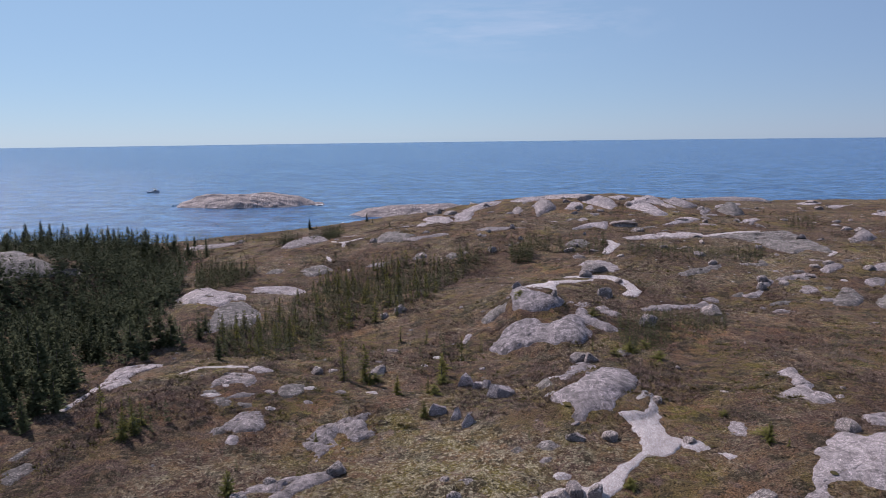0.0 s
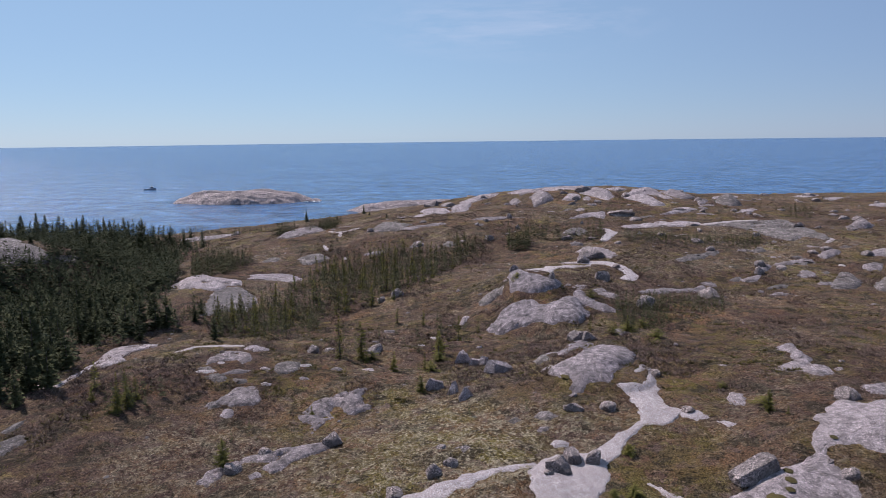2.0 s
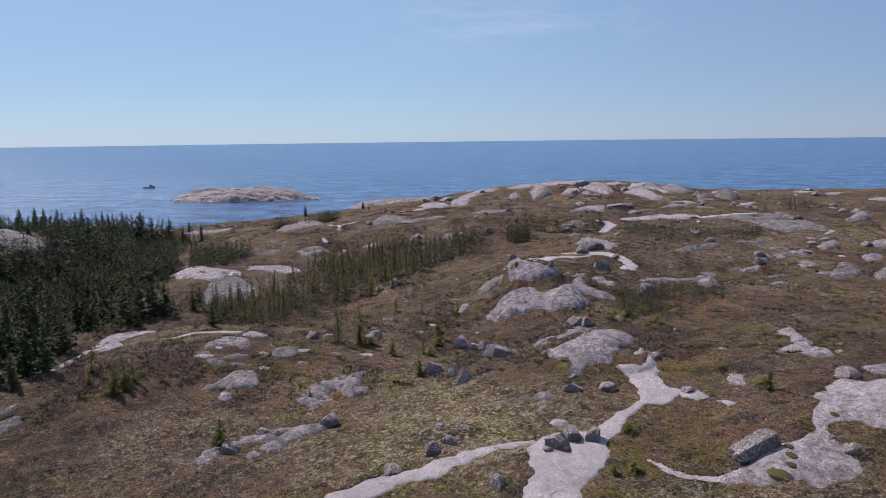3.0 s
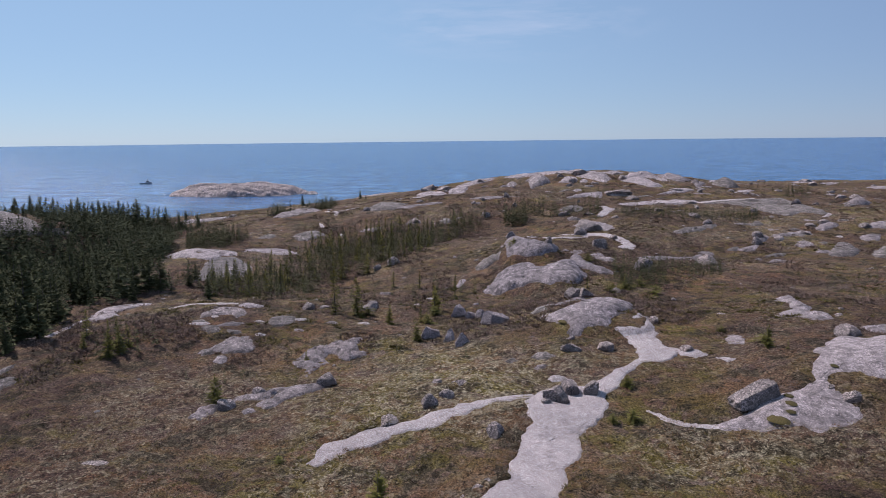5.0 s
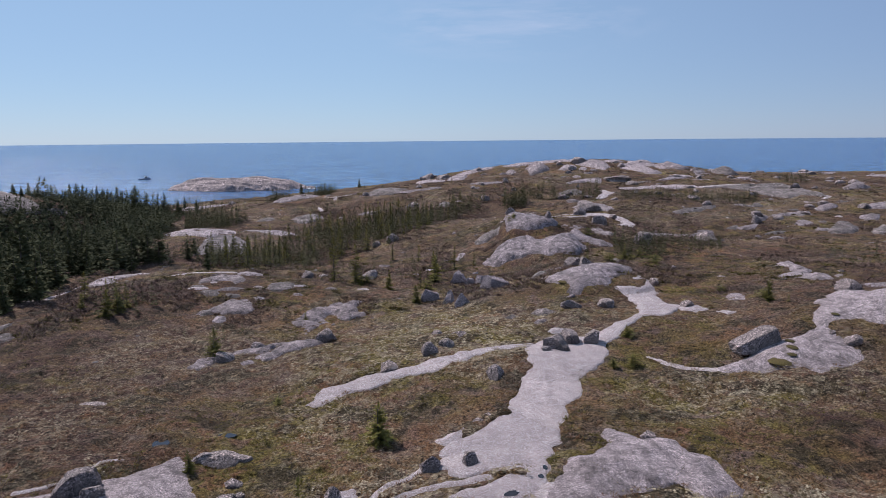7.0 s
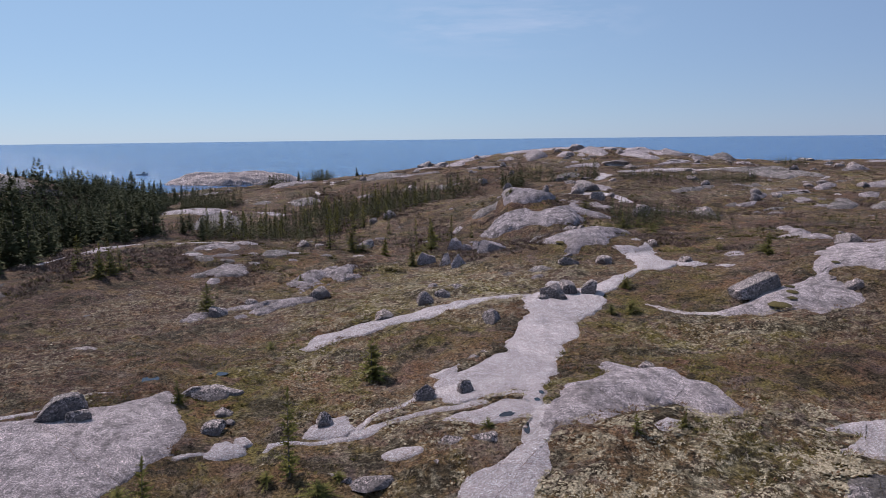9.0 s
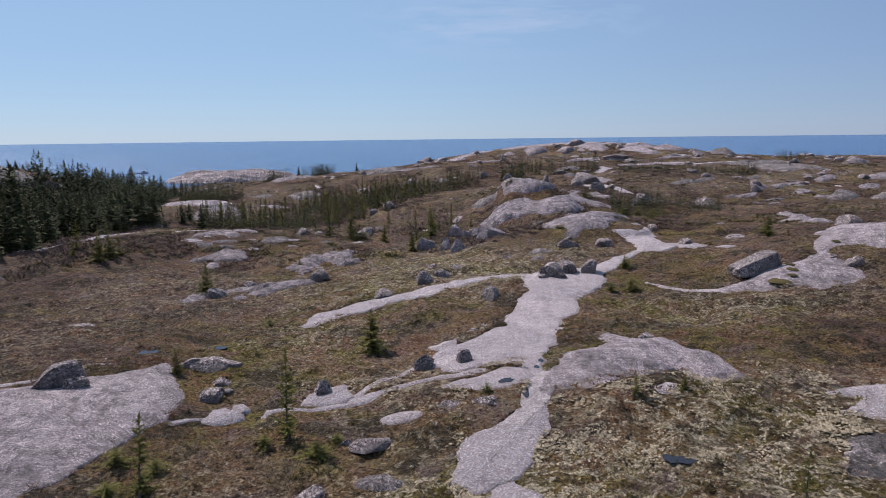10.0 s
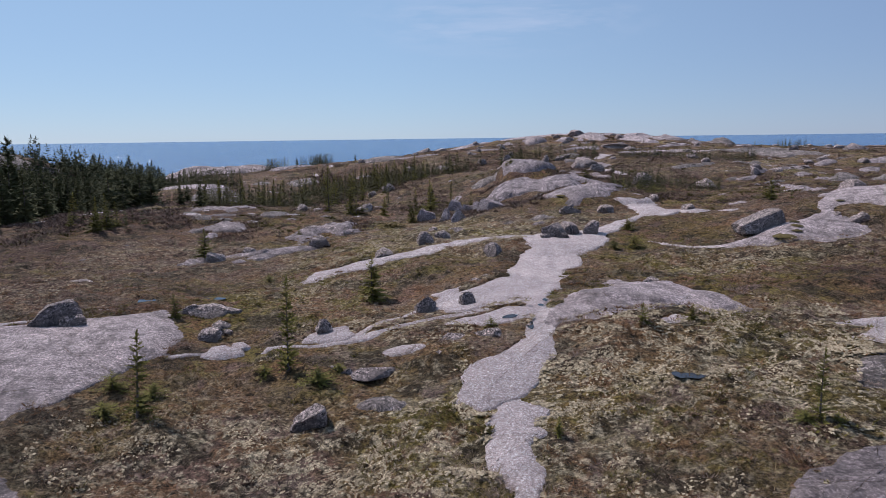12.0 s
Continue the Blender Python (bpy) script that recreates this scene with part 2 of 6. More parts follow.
FAR_RISES = [
    (54, 238, 48, 2.87),
    (-84, 216, 48, -1.92),
    (15, 172, 26, 1.8),
    (186, 238, 48, -0.01),
    (120, 150, 26, 0.39),
    (4, 216, 26, 0.43),
    (-73, 172, 26, -4.41),
    (-29, 172, 26, 1.32),
    (103, 260, 26, -0.41),
    (152, 194, 48, 2.12),
    (108, 194, 26, -0.88),
    (48, 216, 26, 2.88),
    (147, 260, 26, 1),
    (15, 260, 26, 1.51),
    (-68, 194, 26, -2.23),
    (59, 260, 26, 1.59),
    (120, 150, 88, 1.68),
    (-34, 238, 26, -1.36),
    (-90, 194, 26, -1.75),
]

NEAR_KNOLLS = [
    (20.6, 64.5, 6.1, -0.75),
    (-17.1, 30.3, 5, 0.5),
    (26.8, 42.4, 5, -0.45),
    (-0.3, 51.3, 5, 0.4),
    (5.5, 29.4, 5, 0.31),
    (15.9, 25.8, 5, -0.31),
    (-5.1, 30.8, 5, -0.04),
    (-12.1, 61.8, 5.7, -0.27),
    (-21.9, 41.4, 5, 0.22),
    (30.5, 51.8, 5.4, 0.29),
    (17.4, 44.3, 5, 0.19),
    (12.2, 62.5, 5.7, -0.34),
    (1.5, 65.9, 5.9, 0.21),
    (-11, 27.4, 5, -0.28),
    (2.6, 37.7, 5, -0.12),
]
MIDDLE_KNOLLS = [
    (11.3, 90, 8.2, -0.95),
    (-44.2, 126.5, 12.1, 3.3),
    (34.1, 89.6, 8.6, -1.59),
    (-33.7, 138.6, 12.8, -2.27),
    (33.7, 121.6, 20.2, 1.02),
    (38.4, 75.9, 7.7, 0.72),
    (-20.7, 115.1, 10.5, -1.61),
    (-37.1, 106.3, 10.1, 1.12),
    (54.2, 91, 9.5, -0.63),
    (15.3, 71.6, 6.6, 0.47),
    (-14.3, 97.2, 8.8, 0.95),
    (3.4, 97.3, 8.8, -1.2),
    (74.2, 120.8, 12.8, -1.69),
    (56.9, 122.6, 12.2, 1.72),
    (-5.6, 117.8, 10.6, 0.66),
    (-38.7, 85.6, 8.5, -0.59),
    (-23.1, 83.3, 7.8, 0.39),
    (43.8, 113.5, 10.9, -1.08),
    (-8.4, 85.7, 7.7, -0.25),
]
FAR_KNOLLS = [
    (-55.5, 186.8, 31.2, 2.08),
    (85.7, 165.4, 29.8, 2.42),
    (-26.1, 163.9, 14.9, -1.39),
    (41.5, 223, 36.3, -0.66),
    (-80, 134.1, 25, 1.29),
    (12, 158.8, 14.3, -1.32),
    (45.9, 182.6, 16.9, -0.89),
    (124.2, 275.6, 27.2, -0.96),
    (13.2, 177.1, 16, 1.14),
    (-55.5, 186.8, 17.5, 2),
    (62, 236, 13, 1.5),
    (36, 240, 14, 1.25),
    (12, 240, 12, 0.8),
    (84, 232, 12, 0.7),
    (92, 172, 18, -1),
    (110, 272, 12, 0.9),
]
# steep-sided domes of rock: x, y, half width, half depth, height
DOMES = [(14.0, 106.0, 4.6, 7.0, 1.75), (13.6, 95.5, 6.2, 6.6, 1.1), (15.4, 69.5, 5.6, 7.6, 0.9)]


def land(x, y):
    """Height of the bare land over the sea."""
    x, y = np.asarray(x, float), np.asarray(y, float)
    z = 19.0 + 0 * x
    for rises in (NEAR_RISES, MIDDLE_RISES, FAR_RISES, NEAR_KNOLLS, MIDDLE_KNOLLS, FAR_KNOLLS):
        for a, b, s, h in rises:
            z = z + h * np.exp(-((x - a) ** 2 + (y - b) ** 2) / (2 * s * s))
    # the coast: the land falls away to the sea behind the crest
    edge = np.interp(x, [-400, -160, -100, -60, -20, 60, 150, 320], [150, 190, 212, 230, 248, 262, 292, 262])
    edge = edge + 7 * vnoise(x / 23, y / 90, 5)
    fall = smooth(0, 75, y - edge)
    west = smooth(0, 70, -x - np.interp(y, [-200, 120, 230], [260, 210, 120]))
    drop = np.maximum(fall, west)
    z = z * (1 - drop) - 4.0 * drop
    for a, b, rx, ry, h in DOMES:
        z = z + h * np.clip(1 - (np.abs(x - a) / rx) ** 2.8 - (np.abs(y - b) / ry) ** 2.8, 0, 1) ** 0.5
    return z


def tussocks(x, y):
    return 0.09 + 0.20 * fbm(x / 6.5, y / 6.5, 2, 55) + 0.20 * fbm(x / 2.2, y / 2.2, 3, 50) + 0.13 * np.abs(fbm(x / 0.7, y / 0.7, 3, 60))


ROCKS = []  # what lies bare: a field over x, y that is positive on the rock, its bounds, and how it rises


def on_rock(x, y):
    best = np.full(x.shape, -9.0)
    for field, (x0, x1, y0, y1), rise, soft in ROCKS:
        k = (x > x0 - 2) & (x < x1 + 2) & (y > y0 - 2) & (y < y1 + 2)
        if k.any():
            best[k] = np.maximum(best[k], field(x[k], y[k]))
    return best


def swell(x, y, d, rise, soft):
    """Height of rock over the land, d inside its rim."""
    up = rise * (1 - np.exp(-np.maximum(d, 0) / soft)) + 0.045 * rise**0.5 * fbm(x / 1.3, y / 1.3, 4, 3) + 0.05
    up = up + 0.16 * rise * fbm(x / 4, y / 4, 2, 8) * smooth(0, 1.5, d)
    # sheets that have split off leave low steps
    sheet = fbm(x / 5 + 0.4 * y / 5, y / 3.4, 2, 18) * smooth(0.1, 1.0, d)
    up = up + 0.20 * min(rise, 1.0) * (smooth(-0.03, 0.03, sheet) + smooth(0.30, 0.35, sheet))
    return np.where(d > 0, up, 0.02 + 1.2 * d)


def top(px, py):
    """Height of what one would stand on at a place."""
    x, y = np.array([px], float), np.array([py], float)
    best = 0.0
    for field, (x0, x1, y0, y1), rise, soft in ROCKS:
        if x0 < px < x1 and y0 < py < y1:
            d = field(x, y)
            best = max(best, float(swell(x, y, d, rise, soft)[0]))
    return float(land(x, y)[0]) + best


def drape(name, field, box, rise, soft, material, joints=(), parent=None):
    """A sheet of rock over the land where field is positive, its rim sunk under the heath. joints: straight cuts as
    x, y, dx, dy, side, gap that bound this sheet."""
    x0, x1, y0, y1 = box
    dist = max(14.0, math.hypot(0.5 * (x0 + x1), max(y0, 8)))
    c = min(max(0.0042 * dist, 0.09), 1.0)
    rim = 1 + 1.5 * c
    nx, ny = max(4, int((x1 - x0 + 2 * rim) / c)), max(4, int((y1 - y0 + 2 * rim) / c))
    gx, gy = np.meshgrid(np.linspace(x0 - rim, x1 + rim, nx), np.linspace(y0 - rim, y1 + rim, ny))
    keep = np.ones(gx.shape, bool)
    for jx, jy, dx, dy, side, gap in joints:
        bend = 0.5 * vnoise((gx * dx + gy * dy) / 3.1, 0 * gx, 77) + 0.12 * vnoise((gx * dx + gy * dy) / 0.8, 0 * gx, 78)
        off = side * ((gx - jx) * -dy + (gy - jy) * dx + bend)
        keep &= off > -1.6 * c
        push = np.where(off < gap, gap - off, 0) * side
        gx, gy = gx - push * dy, gy + push * dx
    d = field(gx, gy)
    z = land(gx, gy) + swell(gx, gy, d, rise, soft)
    keep = (keep & (d > -0.35 - 1.5 * c)).ravel()
    idx = np.arange(nx * ny).reshape(ny, nx)
    q = np.stack([idx[:-1, :-1], idx[:-1, 1:], idx[1:, 1:], idx[1:, :-1]], -1).reshape(-1, 4)
    q = q[keep[q].all(1)]
    if len(q) == 0:
        return None
    # the largest connected piece alone
    group = np.arange(nx * ny)
    while True:
        low = group[q].min(1)
        before = group.copy()
        for k in range(4):
            np.minimum.at(group, q[:, k], low)
        group = group[group]
        if (group == before).all():
            break
    names, counts = np.unique(group[q[:, 0]], return_counts=True)
    q = q[group[q[:, 0]] == names[counts.argmax()]]
    used, inv = np.unique(q, return_inverse=True)
    co = np.stack([gx.ravel(), gy.ravel(), z.ravel()], 1)[used]
    ob = new(name, dress(mesh_from(name, co, quads=inv.reshape(q.shape)), material))
    ob.parent = parent
    return ob


def outcrop(outline, rise, soft, label, material=None):
    """Bare granite inside an outline."""
    pts = np.array(outline, float)
    span = pts.max(0) - pts.min(0)
    small = min(span.min(), 14.0)
    wobble = 0.018 * min(span.min(), 8) + 0.05
    pockets = 0.16 < rise < 0.9 and small > 2.0 and "smooth" not in label and "path" not in label

    def field(x, y):
        x = x + wobble * vnoise(x / (2 + wobble), y / (2 + wobble), 11) + 0.4 * wobble * vnoise(x / 0.7, y / 0.7, 12)
        y = y + wobble * vnoise(x / (2 + wobble), y / (2 + wobble), 21) + 0.4 * wobble * vnoise(x / 0.7, y / 0.7, 22)
        near, inside = np.full(x.shape, 1e9), np.zeros(x.shape, bool)
        for (ax, ay), (bx, by) in zip(pts, np.roll(pts, -1, 0)):
            ex, ey = bx - ax, by - ay
            t = np.clip(((x - ax) * ex + (y - ay) * ey) / (ex * ex + ey * ey + 1e-9), 0, 1)
            near = np.minimum(near, np.hypot(x - ax - t * ex, y - ay - t * ey))
            cross = (ay > y) != (by > y)
            inside ^= cross & (x < ax + ex * (y - ay) / (ey if abs(ey) > 1e-9 else 1e-9))
        ragged = (0.03 * small + 0.05) * fbm(x / (0.14 * small + 0.2) + 3.3, y / (0.14 * small + 0.2), 4, 65)
        d = np.where(inside, near, -near) + 0.1 + ragged
        if pockets:  # hollows filled with moss and heath
            d = np.minimum(d, 0.16 * small * (0.80 - fbm(x / (0.17 * small) + 9.1, y / (0.10 * small), 4, 66)))
        return d

    box = (pts[:, 0].min(), pts[:, 0].max(), pts[:, 1].min(), pts[:, 1].max())
    stone = material or (PATHROCK if rise < 0.16 else DOMEROCK if "dome" in label and "crest" not in label else OLDROCK if "lichen" in label or "dark" in label else CLEANROCK if "smooth" in label or "large grey" in label or "pale granite" in label else GRANITE)
    ROCKS.append((field, box, rise, soft))
    mid, dist = pts.mean(0), math.hypot(*pts.mean(0))
    size = math.sqrt(span[0] * span[1]) / dist
    if size < 0.05 or (rise > 2 and small < 12):
        ob = drape("granite_outcrop", field, box, rise, soft, stone)
        return tagged(ob, label, "rock outcrop", "granite outcrops")
    # joints split a broad outcrop into sheets
    rng = random.Random(int(100 * mid[0] + 7 * mid[1]))
    ob = new("granite_outcrop")
    lines, turn = [], rng.uniform(0.3, 1.2)
    for k in range(2 if size > 0.09 else 1):
        a = turn + k * rng.uniform(1.2, 1.8)
        lines.append((mid[0] + rng.uniform(-0.18, 0.18) * span[0], mid[1] + rng.uniform(-0.18, 0.18) * span[1], math.cos(a), math.sin(a)))
    gap = 0.004 + 0.00010 * dist
    for sides in ([(1,), (-1,)] if len(lines) == 1 else [(1, 1), (1, -1), (-1, 1), (-1, -1)]):
        drape("slab", field, box, rise, soft, stone, [(*ln, s, gap) for ln, s in zip(lines, sides)], ob)
    return tagged(ob, label, "rock outcrop", "granite outcrops")


def trail(line, label):
    """A strip of bare granite along x, y, width."""
    pts = np.array(line, float)

    def field(x, y):
        x = x + 0.18 * vnoise(x / 0.9, y / 0.9, 31) + 0.05 * vnoise(x / 0.35, y / 0.35, 32)
        y = y + 0.18 * vnoise(x / 0.9, y / 0.9, 41) + 0.05 * vnoise(x / 0.35, y / 0.35, 42)
        best = np.full(x.shape, -99.0)
        for (ax, ay, aw), (bx, by, bw) in zip(pts[:-1], pts[1:]):
            ex, ey = bx - ax, by - ay
            t = np.clip(((x - ax) * ex + (y - ay) * ey) / (ex * ex + ey * ey + 1e-9), 0, 1)
            best = np.maximum(best, 0.5 * (aw + (bw - aw) * t) - np.hypot(x - ax - t * ex, y - ay - t * ey))
        return best

    w = 0.5 * pts[:, 2].max()
    box = (pts[:, 0].min() - w, pts[:, 0].max() + w, pts[:, 1].min() - w, pts[:, 1].max() + w)
    ROCKS.append((field, box, 0.06, 0.3))
    return tagged(drape("footpath", field, box, 0.06, 0.3, PATHROCK), label, "footpath", "", "structure")


def boulders(rows, label, group, material=None):
    """Boulders as x, y, width, depth, height."""
    for x, y, w, dep, h in rows:
        rng = random.Random(int(1000 * x + 77 * y))
        bm = bmesh.new()
        bmesh.ops.create_icosphere(bm, subdivisions=4 if w > 0.014 * math.hypot(x, y) else 3 if w > 0.006 * math.hypot(x, y) else 2, radius=1.0)
        off = Vector((rng.uniform(0, 90), rng.uniform(0, 90), rng.uniform(0, 90)))
        cuts = []
        jagged = "jagged" in label
        for _ in range(8 if jagged else 12):
            n = Vector((rng.gauss(0, 1), rng.gauss(0, 1), rng.gauss(0.35, 0.7))).normalized()
            cuts.append((n, rng.uniform(0.34, 0.62) if jagged else rng.uniform(0.52, 0.86)))
        for v in bm.verts:
            p = v.co.copy()
            for n, d in cuts:
                over = p.dot(n) - d
                if over > 0:
                    p -= n * over
            p *= 1 + 0.10 * noise.noise(p * 1.5 + off) + 0.07 * noise.noise(p * 4 + off) + 0.04 * noise.noise(p * 11 + off)
            v.co = Vector((p.x * 0.68 * w, p.y * 0.62 * dep, p.z * (1.35 if jagged else 0.80) * h))
        me = bpy.data.meshes.new("boulder")
        bm.to_mesh(me)
        bm.free()
        ob = new("boulder", dress(me, material or BOULDER))
        me.set_sharp_from_angle(angle=radians(30))
        z = top(x, y)
        ob.matrix_world = pose(x, y, z + 0.14 * h, rng.uniform(-8, 8), rng.uniform(-8, 8), rng.uniform(-25, 25))
        tagged(ob, label, "boulder", group)


def wedge_boulder(x, y, length, depth, height, turn, label):
    """A long block, thin at one end, lying aslant."""
    bm = bmesh.new()
    bmesh.ops.create_cube(bm, size=2.0)
    bmesh.ops.subdivide_edges(bm, edges=bm.edges[:], cuts=11, use_grid_fill=True)
    for v in bm.verts:
        t = 0.5 + 0.5 * v.co.x
        p = Vector((v.co.x, v.co.y * (0.75 + 0.25 * t), v.co.z))
        round_off = max(0.0, p.length - 1.42)
        p *= 1 - 0.38 * round_off
        p *= 1 + 0.07 * noise.noise(p * 1.7 + Vector((5, 9, 2))) + 0.05 * noise.noise(p * 5) + 0.025 * noise.noise(p * 12)
        thick = height * (0.24 + 0.26 * t)
        v.co = Vector((p.x * length * 0.5, p.y * depth * 0.5 + 0.12 * p.z * depth, p.z * thick + 0.42 * height * t))
    me = bpy.data.meshes.new("boulder")
    bm.to_mesh(me)
    bm.free()
    ob = new("boulder", dress(me, BOULDER))
    ob.matrix_world = pose(x, y, top(x, y) + 0.16 * height, 0, 0, turn)
    return tagged(ob, label, "boulder")


def cone_trunk(h, r, sides=6):
    bm = bmesh.new()
    rings = []
    for k in range(7):
        t = k / 6
        rr = r * (1 - 0.92 * t) * (1.25 if k == 0 else 1)
        bend = 0.02 * h * math.sin(2.2 * t)
        rings.append([bm.verts.new((bend + rr * math.cos(6.283 * a / sides), rr * math.sin(6.283 * a / sides), h * t)) for a in range(sides)])
    for a, b in zip(rings, rings[1:]):
        for k in range(sides):
            bm.faces.new((a[k], a[(k + 1) % sides], b[(k + 1) % sides], b[k]))
    return bm


def crown_mesh(h, radius, start, whorls, seed, density=1.0, bulk=1.0):
    """Whorls of drooping boughs, each a ragged spray of needle tufts."""
    rng = random.Random(seed)
    co, tri = [], []

    def tuft(p, way, side, ln, wd):
        i = len(co)
        co.extend([p - side * wd * 0.5, p + side * wd * 0.5, p + way * ln + side * wd * 0.2 * rng.uniform(-1, 1)])
        tri.append((i, i + 1, i + 2))

    for k in range(whorls):
        t = start + (1 - start) * (k / whorls) ** 0.9
        z0 = h * t
        reach = radius * ((1 - t) / (1 - start)) ** 0.8 * rng.uniform(0.75, 1.1) + 0.03 * h
        for _ in range(max(3, int(density * (5 + 4 * (1 - t))))):
            if rng.random() < 0.1:
                continue
            a, ln = rng.uniform(0, 6.283), reach * rng.uniform(0.55, 1.15)
            out = Vector((math.cos(a), math.sin(a), 0))
            side = Vector((-math.sin(a), math.cos(a), 0))
            z1 = z0 + rng.uniform(-0.035, 0.035) * h
            steps = 2 if bulk > 1.2 else 4 if bulk > 0.8 else 7
            for s in range(steps):
                u = (s + 0.5) / steps
                droop = ln * u * (0.15 + 0.45 * t) - 0.30 * ln * u * u * (1 - t)
                p = out * ln * u + Vector((0, 0, z1 + droop))
                size = ln * (0.62 - 0.25 * u) + 0.02 * h
                for sgn in (-1, 1):
                    way = (out * 0.8 + side * sgn * rng.uniform(0.4, 1.0) + Vector((0, 0, rng.uniform(-0.45, 0.9)))).normalized()
                    across = Vector((0, 0, 1)).cross(way) * 0.75 + Vector((0, 0, rng.uniform(-0.6, 0.6)))
                    tuft(p, way, across.normalized(), bulk * size * rng.uniform(0.6, 1.0), bulk * size * 0.5)
                tuft(p, (out + Vector((0, 0, rng.uniform(-0.5, 0.1)))).normalized(), (side + Vector((0, 0, 0.5))).normalized(), bulk * size * 0.8, bulk * size * 0.5)
    for k in range(7):
        p = Vector((0, 0, h * (0.9 + 0.02 * k)))
        a = rng.uniform(0, 6.283)
        tuft(p, Vector((0.5 * math.cos(a), 0.5 * math.sin(a), 0.8)).normalized(), Vector((-math.sin(a), math.cos(a), 0)), 0.07 * h, 0.03 * h)
    return mesh_from("crown", np.array([tuple(c) for c in co]), tris=np.array(tri))


SPRUCES = {}


def spruce_kind(kind, variant):
    """A spruce one metre tall, as a thing with trunk and crown, made once for each kind and variant."""
    key = (kind, variant)
    if key not in SPRUCES:
        seed = 100 * variant + {"tall": 1, "bushy": 2, "thin": 3, "juniper": 4}[kind]
        radius, start, whorls, dens = {"tall": (0.19, 0.04, 20, 1.0), "bushy": (0.33, 0.02, 15, 1.3), "thin": (0.13, 0.42, 12, 0.9), "juniper": (0.62, 0.0, 10, 1.8)}[kind]
        root = new("juniper_bush" if kind == "juniper" else "spruce")
        bm = cone_trunk(0.97, 0.018 if kind != "bushy" else 0.022)
        me = bpy.data.meshes.new("trunk")
        bm.to_mesh(me)
        bm.free()
        trunk = new("trunk", dress(me, BARK))
        crown = new("crown", dress(crown_mesh(1.0, radius, start, whorls, seed, dens, 1.0 if kind == "tall" else 0.36 if kind == "juniper" else 0.55), NEEDLES_DARK if kind == "tall" else NEEDLES, False))
        if kind == "thin":
            skirt = new("skirt", dress(crown_mesh(0.42, 0.26, 0.02, 7, seed + 7, 1.4, 0.55), NEEDLES, False))
            skirt.parent = root
        trunk.parent = crown.parent = root
        SPRUCES[key] = root
        SPRUCES[key]["fresh"] = 1
    return SPRUCES[key]


def spruces(rows, label, kind, group="spruces"):
    for x, y, h in rows:
        rng = random.Random(int(931 * x + 517 * y))
        src = spruce_kind(kind, rng.randrange(5))
        z = float(land(np.array([x]), np.array([y]))[0]) + (0.05 if kind == "juniper" else 0.0)
        fat = rng.uniform(0.8, 1.25) if h < 7 else rng.uniform(0.8, 1.0)
        low = 0.5 if kind == "juniper" else 1.0
        m = pose(x, y, z, rng.uniform(-3, 3), rng.uniform(-3, 3), rng.uniform(0, 360)) @ Matrix.Diagonal((h * fat, h * fat, h * low, 1))
        if "fresh" in src:
            del src["fresh"]
            src.matrix_basis = m
            ob = src
            src["unit"] = 1
        else:
            ob = copy_thing(src, m @ Matrix.Diagonal((1 / src.scale[0], 1 / src.scale[1], 1 / src.scale[2], 1)))
        if "unit" in ob:
            del ob["unit"]
        tagged(ob, label, "bush" if kind == "juniper" else "tree", group)


# trodden granite paths
outcrop([(20.7, 57.81), (19.86, 56.75), (17.22, 55.08), (14.55, 52.8), (13.08, 50.48), (12.11, 49.04), (10.89, 46.37), (9.79, 44.89), (9.05, 42.59), (8.33, 40.42), (7.42, 38.3), (6.56, 36.2), (5.96, 34.16), (5.87, 32.6), (5.26, 31.65), (5.42, 30.52), (4.68, 29.65), (3.8, 28.25), (1.98, 28.74), (0.48, 29.17), (1.82, 30.17), (3.32, 30.69), (4.0, 29.81), (4.24, 30.62), (3.89, 31.01), (3.21, 30.9), (1.58, 30.63), (0.53, 31.31), (0.27, 32.12), (1.39, 32.28), (1.93, 31.92), (1.69, 32.65), (0.56, 32.68), (-0.23, 34.15), (0.17, 35.03), (1.74, 36.24), (2.93, 37.52), (3.65, 38.27), (5.09, 42.18), (5.86, 43.89), (6.42, 45.29), (6.36, 46.83), (6.3, 48.83), (7.73, 50.15), (9.53, 50.75), (11.28, 50.98), (12.61, 52.1), (14.15, 53.84), (16.65, 56.3), (16.87, 57.91), (19.5, 60.1)], 0.1, 0.4, "pale worn granite footpath winding through brown heath")
outcrop([(15.7, 63.1), (16.9, 62.9), (18.9, 63.5), (19.8, 64.5), (21.1, 65.1), (19.7, 60.8), (19.61, 59.69), (17.99, 57.62), (17.1, 57.89), (17.1, 60.0), (16.7, 62.0)], 0.1, 0.4, "pale granite slab where footpaths meet")
outcrop([(3.72, 27.5), (3.3, 26.02), (2.21, 24.89), (1.21, 24.15), (0.96, 23.31), (0.58, 22.15), (0.41, 21.48), (1.29, 20.77), (1.95, 21.13), (2.59, 21.43), (3.1, 22.16), (3.63, 22.93), (4.1, 23.84), (4.49, 24.88), (4.64, 26.11), (4.65, 27.47), (5.17, 29.14), (4.32, 29.15)], 0.1, 0.4, "broad worn granite slab of the footpath")
outcrop([(1.59, 20.13), (2.02, 20.92), (2.5, 21.15), (2.74, 20.88), (3.25, 20.16), (2.9, 19.55), (2.96, 18.85), (2.56, 18.32), (2.47, 17.11), (2.46, 15.44), (2.48, 13.74), (1.82, 13.89), (1.86, 15.81), (1.6, 16.76), (1.21, 17.45), (1.41, 18.33)], 0.09, 0.3, "pale worn granite slab of the footpath")
